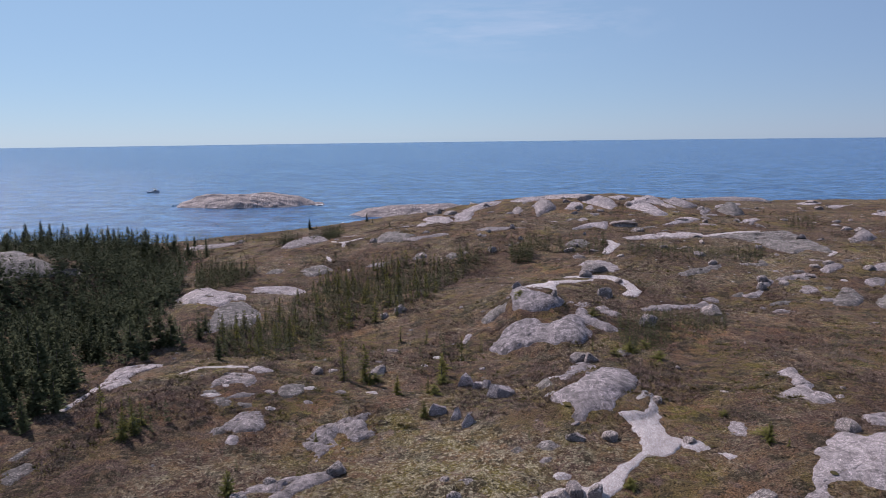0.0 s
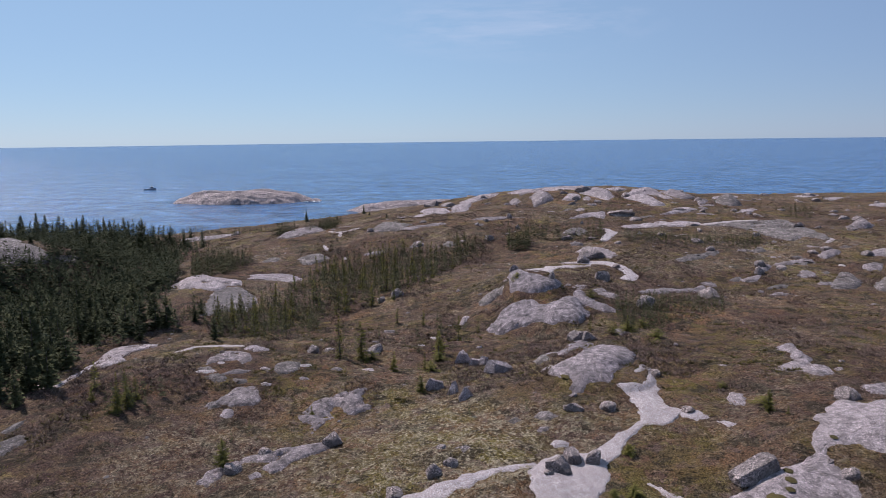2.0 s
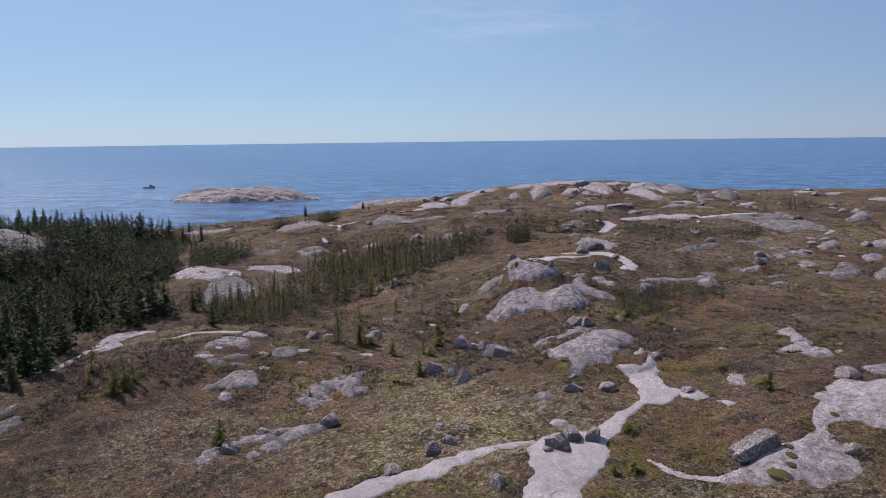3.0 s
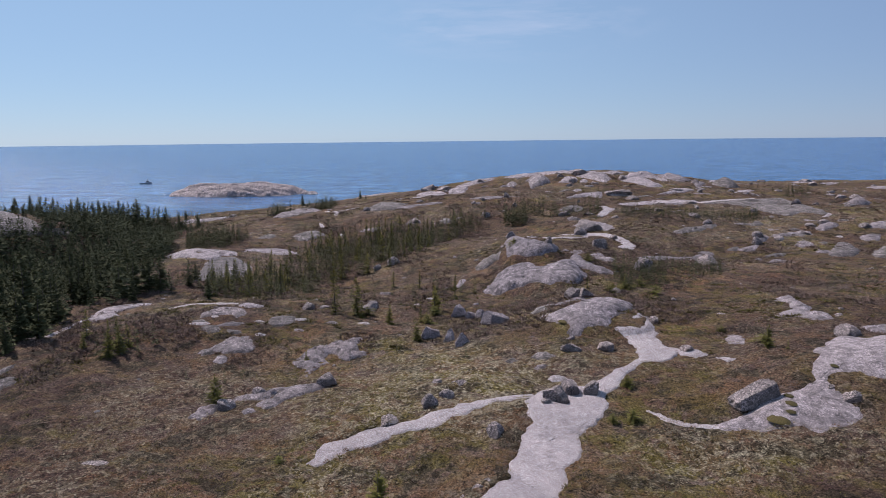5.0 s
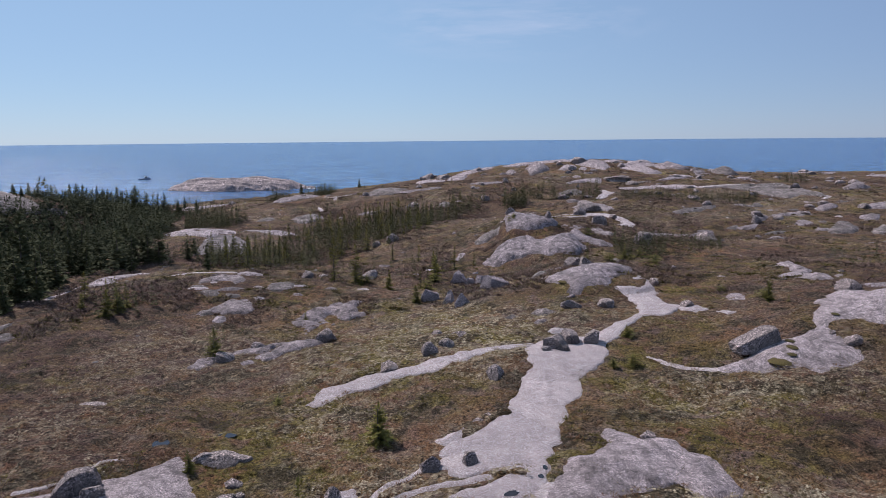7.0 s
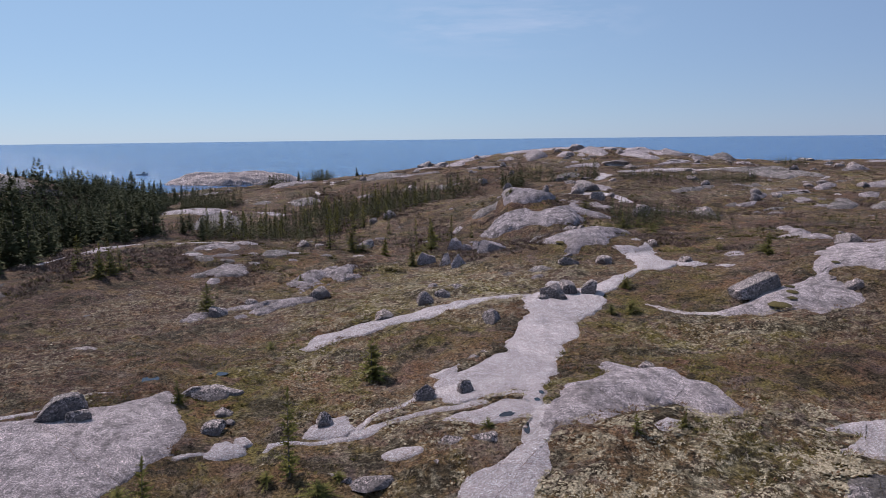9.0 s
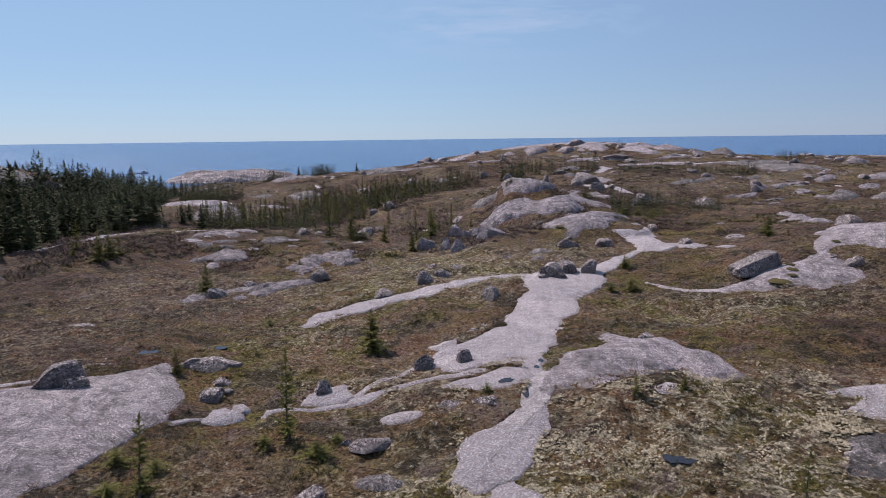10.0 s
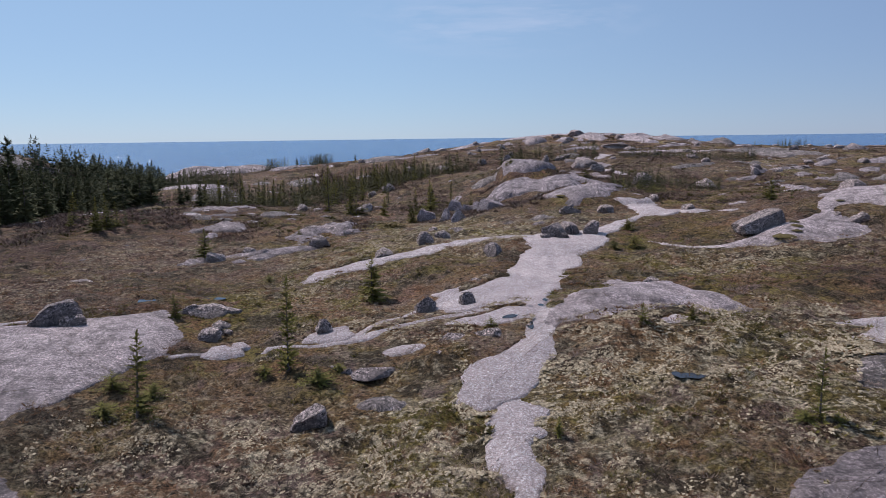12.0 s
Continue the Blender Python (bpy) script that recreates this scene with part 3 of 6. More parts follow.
trail([(18.9, 66.0, 0.5), (21.1, 69.6, 0.9), (21.0, 67.4, 0.9), (20.0, 64.6, 0.7)], "narrow granite path round the dome")
outcrop([(20.33, 57.74), (21.31, 58.46), (22.15, 57.39), (22.3, 55.89), (21.28, 55.66), (20.44, 56.65)], 0.12, 0.3, "small pale granite slab beside the path")
outcrop([(22.63, 54.93), (23.21, 54.67), (23.63, 53.8), (23.0, 53.58)], 0.1, 0.3, "small pale granite slab beside the path")
outcrop([(-8.76, 42.8), (-8.34, 44.2), (-7.77, 45.41), (-6.1, 45.94), (-5.01, 46.74), (-3.02, 46.54), (-1.45, 46.68), (0.13, 47.68), (1.36, 48.48), (2.19, 48.66), (2.46, 47.76), (0.9, 46.39), (-0.66, 45.42), (-2.95, 45.18), (-4.41, 44.34), (-5.86, 43.85), (-6.88, 43.15), (-7.84, 42.31)], 0.12, 0.4, "long tapering grey granite slab in the heath")
trail([(2.16, 48.17, 1.2), (3.83, 48.8, 0.9), (5.54, 49.37, 0.8), (6.73, 49.62, 1.0)], "thin pale footpath joining the slabs")
trail([(-7.33, 28.02, 0.3), (-7.09, 28.56, 0.35), (-6.37, 28.61, 0.4), (-5.49, 28.47, 0.45), (-4.63, 28.48, 0.5), (-3.68, 28.72, 0.55), (-2.98, 29.11, 0.6), (-2.51, 29.53, 0.6), (-1.77, 29.85, 0.5), (-0.76, 30.14, 0.55), (0.53, 30.31, 0.6), (2.09, 30.45, 0.8)], "narrow pale footpath crossing the heath")
trail([(-3.72, 29.02, 0.4), (-3.28, 29.57, 0.5), (-2.85, 30.57, 0.5), (-2.12, 31.32, 0.5), (-1.34, 31.94, 0.45), (-0.39, 32.54, 0.6), (0.84, 32.16, 0.5)], "narrow pale footpath beside a boulder")
outcrop([(-5.83, 29.0), (-5.72, 29.79), (-5.43, 30.39), (-4.73, 30.92), (-4.22, 31.07), (-3.96, 30.03), (-3.7, 29.26), (-4.19, 28.78), (-4.92, 28.77)], 0.13, 0.3, "small pale granite slab beside the path")
outcrop([(-0.12, 32.33), (0.02, 33.15), (0.59, 33.54), (1.74, 33.8), (2.24, 32.61), (1.64, 31.79), (0.83, 31.74)], 0.1, 0.3, "small pale granite slab with two boulders")
outcrop([(-0.27, 35.46), (0.64, 36.28), (1.34, 36.83), (1.11, 35.49), (0.32, 34.82)], 0.1, 0.3, "small lichened granite slab beside the path")
outcrop([(-9.62, 27.55), (-9.49, 28.45), (-9.1, 28.77), (-8.39, 28.38), (-8.08, 27.88), (-8.77, 27.6), (-9.18, 27.42)], 0.12, 0.3, "small pale granite slab beside the path")
outcrop([(-8.7, 29.09), (-8.34, 29.22), (-8.0, 28.67), (-8.28, 28.44)], 0.12, 0.2, "small flat granite stone beside the path")
trail([(-10.74, 27.21, 0.5), (-10.25, 27.49, 0.45), (-9.55, 27.72, 0.3)], "narrow pale footpath beside the big slab")
trail([(-19.58, 30.09, 0.45), (-19.01, 30.42, 0.4), (-18.46, 30.79, 0.4), (-18.12, 31.13, 0.2)], "thin pale granite strip behind the big slab")
trail([(-17.53, 32.92, 0.25), (-17.28, 33.99, 0.5), (-16.42, 34.27, 0.3)], "thin pale granite strip behind the big slab")
# bare granite near the path
outcrop([(-21.11, 28.35), (-18.82, 29.23), (-17.65, 29.72), (-16.03, 30.91), (-15.3, 32.13), (-14.82, 33.51), (-13.9, 34.72), (-12.54, 32.66), (-11.2, 29.3), (-10.95, 27.41), (-11.65, 26.58), (-12.27, 25.22), (-12.93, 23.99), (-13.09, 22.73), (-13.3, 21.71), (-13.78, 20.69), (-14.77, 19.07)], 0.28, 2.2, "broad smooth grey granite slab with a boulder on it")
outcrop([(4.24, 27.34), (5.1, 29.03), (5.66, 30.8), (6.2, 31.59), (7.33, 31.84), (8.23, 32.81), (8.52, 34.63), (8.91, 35.25), (9.68, 34.56), (10.3, 33.66), (11.15, 33.66), (11.89, 33.31), (12.37, 31.9), (12.81, 30.6), (13.0, 29.17), (13.24, 28.35), (12.45, 27.28), (11.65, 27.05), (11.05, 27.33), (10.82, 28.33), (10.97, 29.82), (10.15, 28.32), (9.12, 27.94), (8.41, 27.99), (7.56, 27.48), (6.49, 26.93), (5.86, 27.23), (5.08, 26.83), (4.81, 25.92)], 0.42, 1.8, "low rounded smooth grey granite hump beside footpath")
outcrop([(8.89, 26.45), (9.55, 27.08), (10.11, 26.79), (9.58, 26.05), (8.97, 25.98)], 0.15, 0.3, "small dark lichened granite slab")
outcrop([(15.73, 26.16), (16.56, 26.61), (17.71, 26.97), (18.67, 27.09), (19.49, 26.83), (17.79, 24.31), (16.45, 23.6), (16.12, 23.84), (15.29, 24.03), (14.44, 23.84), (15.05, 24.36), (15.98, 24.85), (17.21, 25.71), (16.4, 25.94)], 0.15, 0.4, "pale granite slab in the heath")
outcrop([(13.32, 20.9), (14.28, 22.31), (14.92, 22.71), (15.71, 22.45), (16.53, 22.13), (15.31, 19.8), (13.73, 19.55), (12.89, 19.91)], 0.18, 0.8, "dark lichen-covered granite slab")
outcrop([(8.26, 14.61), (8.94, 15.26), (9.65, 15.55), (10.47, 15.99), (11.44, 16.45), (12.72, 16.77), (10.34, 13.35), (7.87, 13.72)], 0.18, 1.2, "grey granite slab in the heath")
outcrop([(-11.88, 17.46), (-11.28, 16.93), (-10.81, 16.42), (-10.79, 15.61), (-11.7, 15.77), (-12.57, 17.37)], 0.18, 0.6, "grey granite slab in the heath")
outcrop([(18.55, 43.5), (20.08, 44.5), (22.41, 46.34), (24.01, 46.84), (25.52, 47.12), (26.56, 47.62), (27.33, 49.48), (29.06, 52.39), (30.76, 53.49), (32.86, 54.8), (33.9, 53.16), (36.27, 54.89), (41.89, 58.11), (33.44, 46.01), (30.98, 46.53), (29.9, 47.89), (28.66, 47.81), (27.66, 47.08), (27.2, 45.89), (27.16, 43.79), (26.91, 42.28), (25.22, 41.62), (24.08, 41.47), (23.5, 42.39), (22.63, 42.82), (21.78, 42.56), (20.72, 42.61), (19.86, 43.12)], 0.3, 1.6, "large grey smooth granite slab with a boulder")
trail([(14.73, 46.78, 0.4), (15.3, 45.45, 0.6), (16.13, 44.5, 0.7), (17.18, 43.78, 0.6), (18.55, 43.5, 0.6)], "thin strip of bare granite in the heath")
outcrop([(37.2, 60.0), (38.6, 60.6), (40.2, 61.0), (43.1, 61.3), (40.69, 57.75), (37.63, 56.94), (36.76, 57.32)], 0.2, 0.5, "pale granite slab in the heath")
outcrop([(25.6, 60.1), (26.4, 61.7), (27.2, 60.7), (26.81, 59.04), (25.95, 57.51), (25.05, 58.0)], 0.25, 0.4, "small pale granite block")
outcrop([(36.2, 73.8), (38.3, 75.7), (39.0, 75.2), (38.0, 72.0), (37.8, 69.8), (37.1, 67.5), (38.1, 66.2), (37.3, 64.3), (35.8, 64.0), (35.3, 64.6), (35.1, 66.2), (33.7, 66.3), (33.2, 67.2), (35.1, 68.4), (36.9, 70.9), (36.8, 72.6)], 0.4, 0.6, "jagged pale granite outcrop in the heath")
# domes above the path
outcrop([(10.3, 66.9), (10.9, 67.6), (11.9, 68.2), (13.0, 69.7), (14.3, 72.0), (16.5, 75.0), (18.3, 80.4), (20.2, 79.9), (21.3, 78.0), (21.5, 75.0), (20.6, 71.0), (19.0, 66.9), (17.5, 65.8), (16.5, 65.1), (15.8, 63.2), (14.7, 63.2), (13.6, 62.9), (12.9, 62.1), (11.9, 62.2), (11.6, 63.1), (12.2, 63.6), (11.8, 64.7), (11.1, 65.0)], 0.45, 1.0, "smooth rounded grey granite dome above the path")
outcrop([(12.3, 72.2), (14.8, 81.5), (16.3, 83.9), (17.6, 83.4), (18.2, 80.8), (16.5, 79.5), (13.4, 72.1)], 0.2, 0.5, "pale granite ledge behind the dome")
outcrop([(10.8, 109.0), (12.1, 117.5), (13.3, 108.0), (14.8, 106.2), (16.7, 104.1), (18.9, 105.8), (17.0, 100.7), (14.8, 99.7), (13.1, 99.6), (11.6, 100.4), (10.6, 102.8), (10.5, 105.8)], 0.5, 0.9, "steep smooth granite dome with dark streaks")
outcrop([(6.5, 93.2), (7.1, 95.9), (7.9, 95.7), (8.5, 97.5), (9.8, 98.7), (11.5, 99.5), (13.4, 98.8), (14.4, 96.8), (16.3, 96.8), (18.5, 99.9), (20.5, 104.0), (21.6, 102.9), (21.4, 100.1), (22.3, 98.5), (23.8, 96.4), (24.5, 95.2), (22.6, 94.6), (20.7, 96.8), (19.4, 96.3), (20.0, 95.2), (20.5, 93.0), (18.8, 90.9), (17.2, 90.4), (16.5, 90.9), (14.9, 90.3), (13.5, 91.2), (12.4, 91.1), (11.2, 90.5), (9.0, 90.6), (7.6, 92.0)], 0.5, 0.9, "wide smooth granite dome with pale patches")
outcrop([(19.8, 104.9), (21.5, 107.0), (23.2, 106.0), (21.4, 104.1)], 0.3, 0.5, "pale granite slab on the rise")
outcrop([(22.6, 103.6), (24.1, 104.9), (26.1, 102.6), (26.5, 100.8), (24.7, 100.3), (23.4, 101.5)], 0.4, 0.6, "rounded granite outcrop beside the thicket")
outcrop([(22.0, 87.2), (23.0, 88.5), (24.0, 86.6), (22.4, 85.0)], 0.2, 0.5, "small pale granite slab below the domes")
outcrop([(5.6, 103.6), (7.0, 106.1), (8.7, 107.8), (9.9, 106.7), (9.0, 105.4), (7.5, 102.9), (6.1, 101.9)], 0.4, 0.4, "broken granite ledge along a dark cleft")
outcrop([(2.5, 96.4), (3.1, 99.2), (4.1, 99.7), (3.2, 97.0)], 0.3, 0.3, "small pale granite face in the heath")
outcrop([(8.04, 58.5), (8.42, 59.47), (9.4, 59.35), (10.07, 58.3), (9.12, 57.54)], 0.25, 0.4, "low lichen-grey granite outcrop")
outcrop([(5.68, 58.6), (6.49, 59.21), (6.9, 58.41), (6.26, 57.99)], 0.2, 0.4, "low lichen-grey granite outcrop")
outcrop([(10.1, 74.2), (11.5, 77.0), (11.3, 71.2), (10.1, 70.9)], 0.3, 0.4, "small lichen-grey granite outcrop")
# pale slabs and paths on the rise
outcrop([(12.4, 116.1), (15.5, 122.3), (17.8, 124.0), (19.9, 127.6), (22.6, 128.6), (27.2, 127.6), (28.2, 129.1), (22.2, 124.2), (19.6, 119.8), (18.3, 114.4), (15.1, 108.4), (13.6, 110.7)], 0.15, 0.6, "pale granite slab on the rise")
trail([(24.0, 131.7, 2.2), (28.4, 131.0, 2.6), (31.4, 130.2, 2.6), (32.9, 127.5, 2.6), (33.6, 124.4, 2.4), (33.7, 121.3, 2.6), (31.6, 117.5, 2.4)], "pale curved granite footpath over the rise")
outcrop([(27.5, 142.0), (29.4, 144.0), (31.8, 144.1), (34.4, 140.3), (34.4, 137.1), (32.5, 135.9), (34.6, 135.8), (32.7, 133.3), (31.0, 136.9), (29.0, 138.9)], 0.2, 0.8, "pale granite slab with a boulder on the rise")
outcrop([(30.3, 105.4), (33.3, 110.8), (37.1, 114.2), (39.5, 114.2), (43.3, 116.9), (45.4, 118.9), (45.1, 116.0), (45.3, 111.7), (43.4, 108.5), (42.6, 110.0), (42.4, 113.3), (38.0, 111.3), (33.1, 107.1)], 0.3, 0.8, "grey granite outcrop above the thicket")
trail([(37.8, 165.5, 1.6), (38.9, 163.0, 2.2), (39.1, 158.4, 2.6), (37.0, 154.1, 2.8), (35.2, 149.7, 2.2)], "pale granite path winding up the far rise")
outcrop([(28.4, 162.0), (31.2, 166.7), (33.8, 166.2), (34.3, 160.6), (31.3, 156.7), (29.1, 158.4)], 0.3, 1, "lichen-grey granite outcrop on the far slope")
outcrop([(42.2, 167.4), (47.5, 169.4), (52.4, 172.2), (58.5, 173.6), (63.0, 170.4), (62.8, 167.4), (57.1, 165.2), (50.3, 165.1), (44.6, 163.9)], 0.3, 1, "long pale granite slab on the far rise")
trail([(62.8, 167.4, 1.8), (67.5, 169.8, 1.6), (73.3, 171.5, 1.5), (79.3, 173.1, 1.2)], "thin pale granite path on the far slope")
outcrop([(63.3, 165.9), (70.8, 169.4), (78.5, 171.3), (85.0, 173.3), (84.7, 164.3), (83.2, 155.0), (81.8, 145.6), (81.2, 143.5), (79.8, 145.1), (78.5, 149.7), (73.6, 145.6), (72.1, 151.5), (71.1, 157.6), (68.0, 162.5)], 0.5, 2, "wide low lichen-grey granite whaleback")
trail([(83.1, 165.2, 1.0), (82.5, 157.4, 1.2), (82.0, 150.5, 1.3), (81.8, 145.0, 1.4), (79.4, 142.6, 1.2)], "thin pale granite path on the far slope")
outcrop([(33.1, 179.4), (37.1, 186.3), (41.6, 189.6), (44.9, 189.4), (42.1, 179.8), (39.4, 183.1), (36.7, 180.5)], 0.5, 1.5, "pale granite outcrop on the far rise")
outcrop([(55.5, 182.4), (60.2, 185.7), (63.8, 191.2), (67.0, 194.7), (70.8, 192.1), (66.5, 186.7), (61.1, 183.9)], 0.4, 1, "pale granite outcrop on the hillside")
outcrop([(44.2, 132.0), (47.6, 133.8), (51.7, 136.1), (55.7, 138.7), (53.2, 133.7), (48.9, 131.4), (45.3, 130.4)], 0.25, 1, "low lichen-grey granite outcrop")
# broken rock on the slope
outcrop([(53.7, 120.1), (55.8, 121.5), (56.1, 120.5), (53.9, 118.6)], 0.3, 0.6, "small pale granite slab on the slope")
outcrop([(57.3, 125.3), (59.8, 127.6), (60.2, 125.8), (57.4, 122.7)], 0.5, 0.6, "small broken granite outcrop on the slope")
outcrop([(60.7, 126.9), (63.9, 129.2), (66.5, 130.0), (69.3, 131.5), (69.9, 129.1), (66.4, 127.7), (62.0, 126.1)], 0.4, 0.8, "line of broken granite on the slope")
outcrop([(72.1, 133.1), (76.7, 137.3), (78.0, 135.2), (75.2, 132.1), (72.2, 130.8)], 0.5, 0.8, "grey granite outcrop on the slope")
outcrop([(61.8, 120.0), (64.9, 123.7), (65.7, 122.3), (65.3, 119.3), (62.7, 118.4)], 0.5, 0.8, "grey granite outcrop on the slope")
outcrop([(64.4, 113.9), (70.4, 121.7), (71.7, 121.4), (70.9, 115.6), (67.3, 111.4), (65.1, 111.5), (63.6, 111.6)], 0.7, 1.0, "rounded lichen-grey granite outcrop on the slope")
outcrop([(76.5, 125.8), (79.1, 127.2), (80.5, 125.6), (78.1, 122.6), (75.5, 122.0)], 0.5, 0.8, "grey granite outcrop on the slope")
outcrop([(80.6, 131.0), (83.8, 134.2), (85.9, 134.5), (88.6, 132.3), (86.5, 129.0)], 0.5, 0.8, "pale granite outcrop on the slope")
outcrop([(71.1, 113.1), (75.7, 117.7), (78.3, 116.3), (73.8, 109.2), (69.8, 109.4)], 0.5, 0.8, "lichen-grey granite outcrop on the slope")
# left slopes
outcrop([(-19.09, 51.74), (-19.05, 53.62), (-18.07, 54.91), (-17.01, 56.1), (-16.26, 56.86), (-15.12, 57.11), (-13.76, 57.53), (-12.41, 58.15), (-10.73, 58.41), (-9.49, 58.36), (-8.91, 58.45), (-8.88, 57.55), (-9.8, 57.18), (-10.82, 56.11), (-11.9, 55.53), (-12.68, 54.78), (-13.18, 53.86), (-13.97, 53.34), (-14.79, 53.89), (-14.41, 55.18), (-15.47, 55.64), (-16.79, 55.3), (-17.57, 54.01), (-17.57, 53.26), (-18.15, 52.23), (-18.26, 51.22)], 0.3, 0.7, "long grey granite slab with boulders")
outcrop([(-15.57, 52.9), (-14.94, 53.58), (-14.53, 52.68), (-15.26, 52.25)], 0.2, 0.4, "small pale granite slab")
outcrop([(-13.5, 64.3), (-13.1, 66.1), (-12.5, 67.3), (-11.5, 68.2), (-10.5, 69.1), (-8.8, 69.9), (-7.9, 70.6), (-8.1, 69.4), (-7.9, 66.9), (-7.6, 65.1), (-8.3, 64.4), (-9.2, 64.6), (-9.8, 65.9), (-10.7, 66.4), (-11.0, 65.5), (-10.6, 63.9), (-11.2, 63.1), (-11.6, 61.9), (-11.9, 60.7), (-12.5, 62.5), (-13.3, 63.3)], 0.5, 0.6, "grey granite outcrop with a broken edge")
outcrop([(-23.6, 66.1), (-22.9, 66.9), (-22.5, 68.0), (-22.0, 68.9), (-21.6, 70.2), (-20.8, 70.9), (-19.4, 71.1), (-18.6, 68.5), (-18.6, 67.1), (-19.7, 66.8), (-20.9, 66.2), (-21.6, 66.7), (-22.5, 66.8), (-22.8, 66.1)], 0.4, 0.6, "small grey granite outcrop in the heath")
outcrop([(-21.3, 64.4), (-21.3, 65.5), (-20.5, 65.7), (-20.1, 64.5), (-20.6, 63.8)], 0.35, 0.4, "small pale granite block in the heath")
outcrop([(-26.6, 76.0), (-26.8, 78.5), (-26.4, 80.5), (-25.8, 81.8), (-23.7, 81.7), (-22.4, 80.5), (-22.1, 78.5), (-22.8, 77.4), (-23.4, 78.6), (-24.6, 77.9), (-26.1, 77.6)], 0.35, 0.5, "small grey granite outcrop in the heath")
outcrop([(-24.2, 83.6), (-23.3, 85.4), (-21.1, 83.1), (-22.4, 82.1)], 0.25, 0.5, "small pale granite slab on the rise")
trail([(-32.1, 82.4, 0.6), (-30.5, 84.8, 0.9), (-28.1, 85.1, 0.9), (-24.7, 84.9, 0.8)], "thin pale granite strip on the rise")
outcrop([(-19.0, 76.0), (-18.7, 77.6), (-17.7, 78.6), (-16.2, 78.3), (-16.0, 75.5), (-17.2, 74.8), (-18.1, 74.9)], 0.4, 0.5, "small lichen-grey granite outcrop")
outcrop([(-25.4, 72.8), (-24.9, 73.8), (-23.7, 73.9), (-23.0, 72.4), (-24.0, 71.7)], 0.35, 0.5, "small lichen-grey granite outcrop")
outcrop([(-43.3, 71.8), (-42.9, 73.0), (-41.7, 71.8), (-41.4, 70.7)], 0.2, 0.5, "small pale slab at the edge of the wood")
trail([(-40.6, 71.3, 1.0), (-40.4, 74.2, 1.1), (-40.4, 76.6, 1.2), (-40.2, 79.2, 1.6)], "thin pale footpath down to the wood")
outcrop([(-40.0, 78.1), (-41.6, 83.1), (-42.5, 87.0), (-41.7, 88.5), (-39.7, 88.9), (-36.3, 88.4), (-35.8, 86.8), (-37.1, 85.4), (-38.4, 84.4), (-38.2, 81.6), (-36.9, 79.8), (-37.9, 78.9), (-38.5, 77.3)], 0.2, 0.8, "pale granite slab at the edge of the wood")
outcrop([(-37.16, 56.18), (-37.07, 57.23), (-36.41, 58.18), (-36.58, 59.09), (-37.81, 59.75), (-38.29, 58.87), (-39.14, 58.23), (-38.02, 56.42)], 0.25, 0.6, "lichen-covered granite slab in the heath")
outcrop([(-39.8, 60.5), (-39.5, 61.8), (-38.9, 62.7), (-38.7, 61.3), (-39.1, 60.3)], 0.2, 0.4, "pale lichen-covered granite slab in the heath")
outcrop([(-48.8, 124.6), (-49.0, 130.0), (-49.9, 137.0), (-47.7, 140.5), (-42.2, 132.2), (-39.9, 130.5), (-37.2, 128.6), (-35.8, 124.1), (-37.5, 123.5), (-38.1, 120.4), (-39.0, 118.4), (-41.8, 119.8), (-45.2, 121.0)], 0.3, 1.0, "pale granite slab beside the spruce wood")
outcrop([(-36.9, 104.3), (-37.7, 108.9), (-38.3, 113.3), (-38.4, 117.6), (-37.9, 120.5), (-36.2, 122.4), (-34.3, 121.6), (-32.2, 118.8), (-30.7, 115.7), (-31.1, 109.5), (-34.3, 107.6), (-35.5, 104.5)], 0.35, 1.0, "smooth pale granite slab with a dark boulder")
outcrop([(-37.4, 133.4), (-39.1, 143.5), (-37.1, 146.4), (-33.0, 146.9), (-29.4, 145.1), (-28.4, 142.5), (-30.0, 138.3), (-32.3, 138.3), (-34.8, 134.8), (-35.9, 132.7)], 0.3, 1, "pale granite slab among dwarf spruces")
outcrop([(-40.4, 156.5), (-39.2, 160.7), (-36.8, 160.0), (-36.9, 156.9)], 0.4, 1, "low lichen-grey granite outcrop")
outcrop([(-33.1, 158.0), (-30.8, 161.5), (-27.6, 161.8), (-24.9, 158.5), (-27.3, 156.0), (-30.3, 155.1)], 0.5, 1.2, "low lichen-grey granite outcrop")
outcrop([(-80.0, 213.4), (-77.0, 216.4), (-71.1, 217.2), (-65.3, 218.5), (-60.7, 212.9), (-65.5, 210.3), (-72.4, 210.6), (-76.7, 210.6)], 0.4, 1.5, "low grey granite whaleback near the shore")
outcrop([(-42.6, 183.6), (-43.0, 197.7), (-40.6, 205.6), (-36.5, 206.2), (-30.9, 189.1), (-33.7, 185.9), (-36.2, 183.0), (-39.5, 180.9)], 0.7, 2.0, "low grey granite whaleback near the shore")
outcrop([(-129.4, 195.9), (-88.1, 138.4), (-122.1, 198.3), (-82.2, 137.9), (-79.4, 137.6), (-76.7, 136.7), (-74.3, 134.4), (-74.7, 131.7), (-76.9, 130.1), (-77.7, 127.8), (-78.9, 126.3), (-80.6, 125.7), (-82.9, 124.6)], 1.0, 3, "large rounded lichen-grey granite knoll among dark spruces")
outcrop([(-75.3, 135.7), (-74.2, 139.3), (-72.5, 140.8), (-71.8, 136.9), (-73.5, 134.5)], 0.5, 1.2, "lichen-grey granite outcrop among dark spruces")
trail([(-29.5, 186.3, 1.2), (-26.0, 182.7, 1.8), (-23.8, 184.7, 1.6), (-20.9, 187.6, 1.4)], "thin pale path on the far slope")
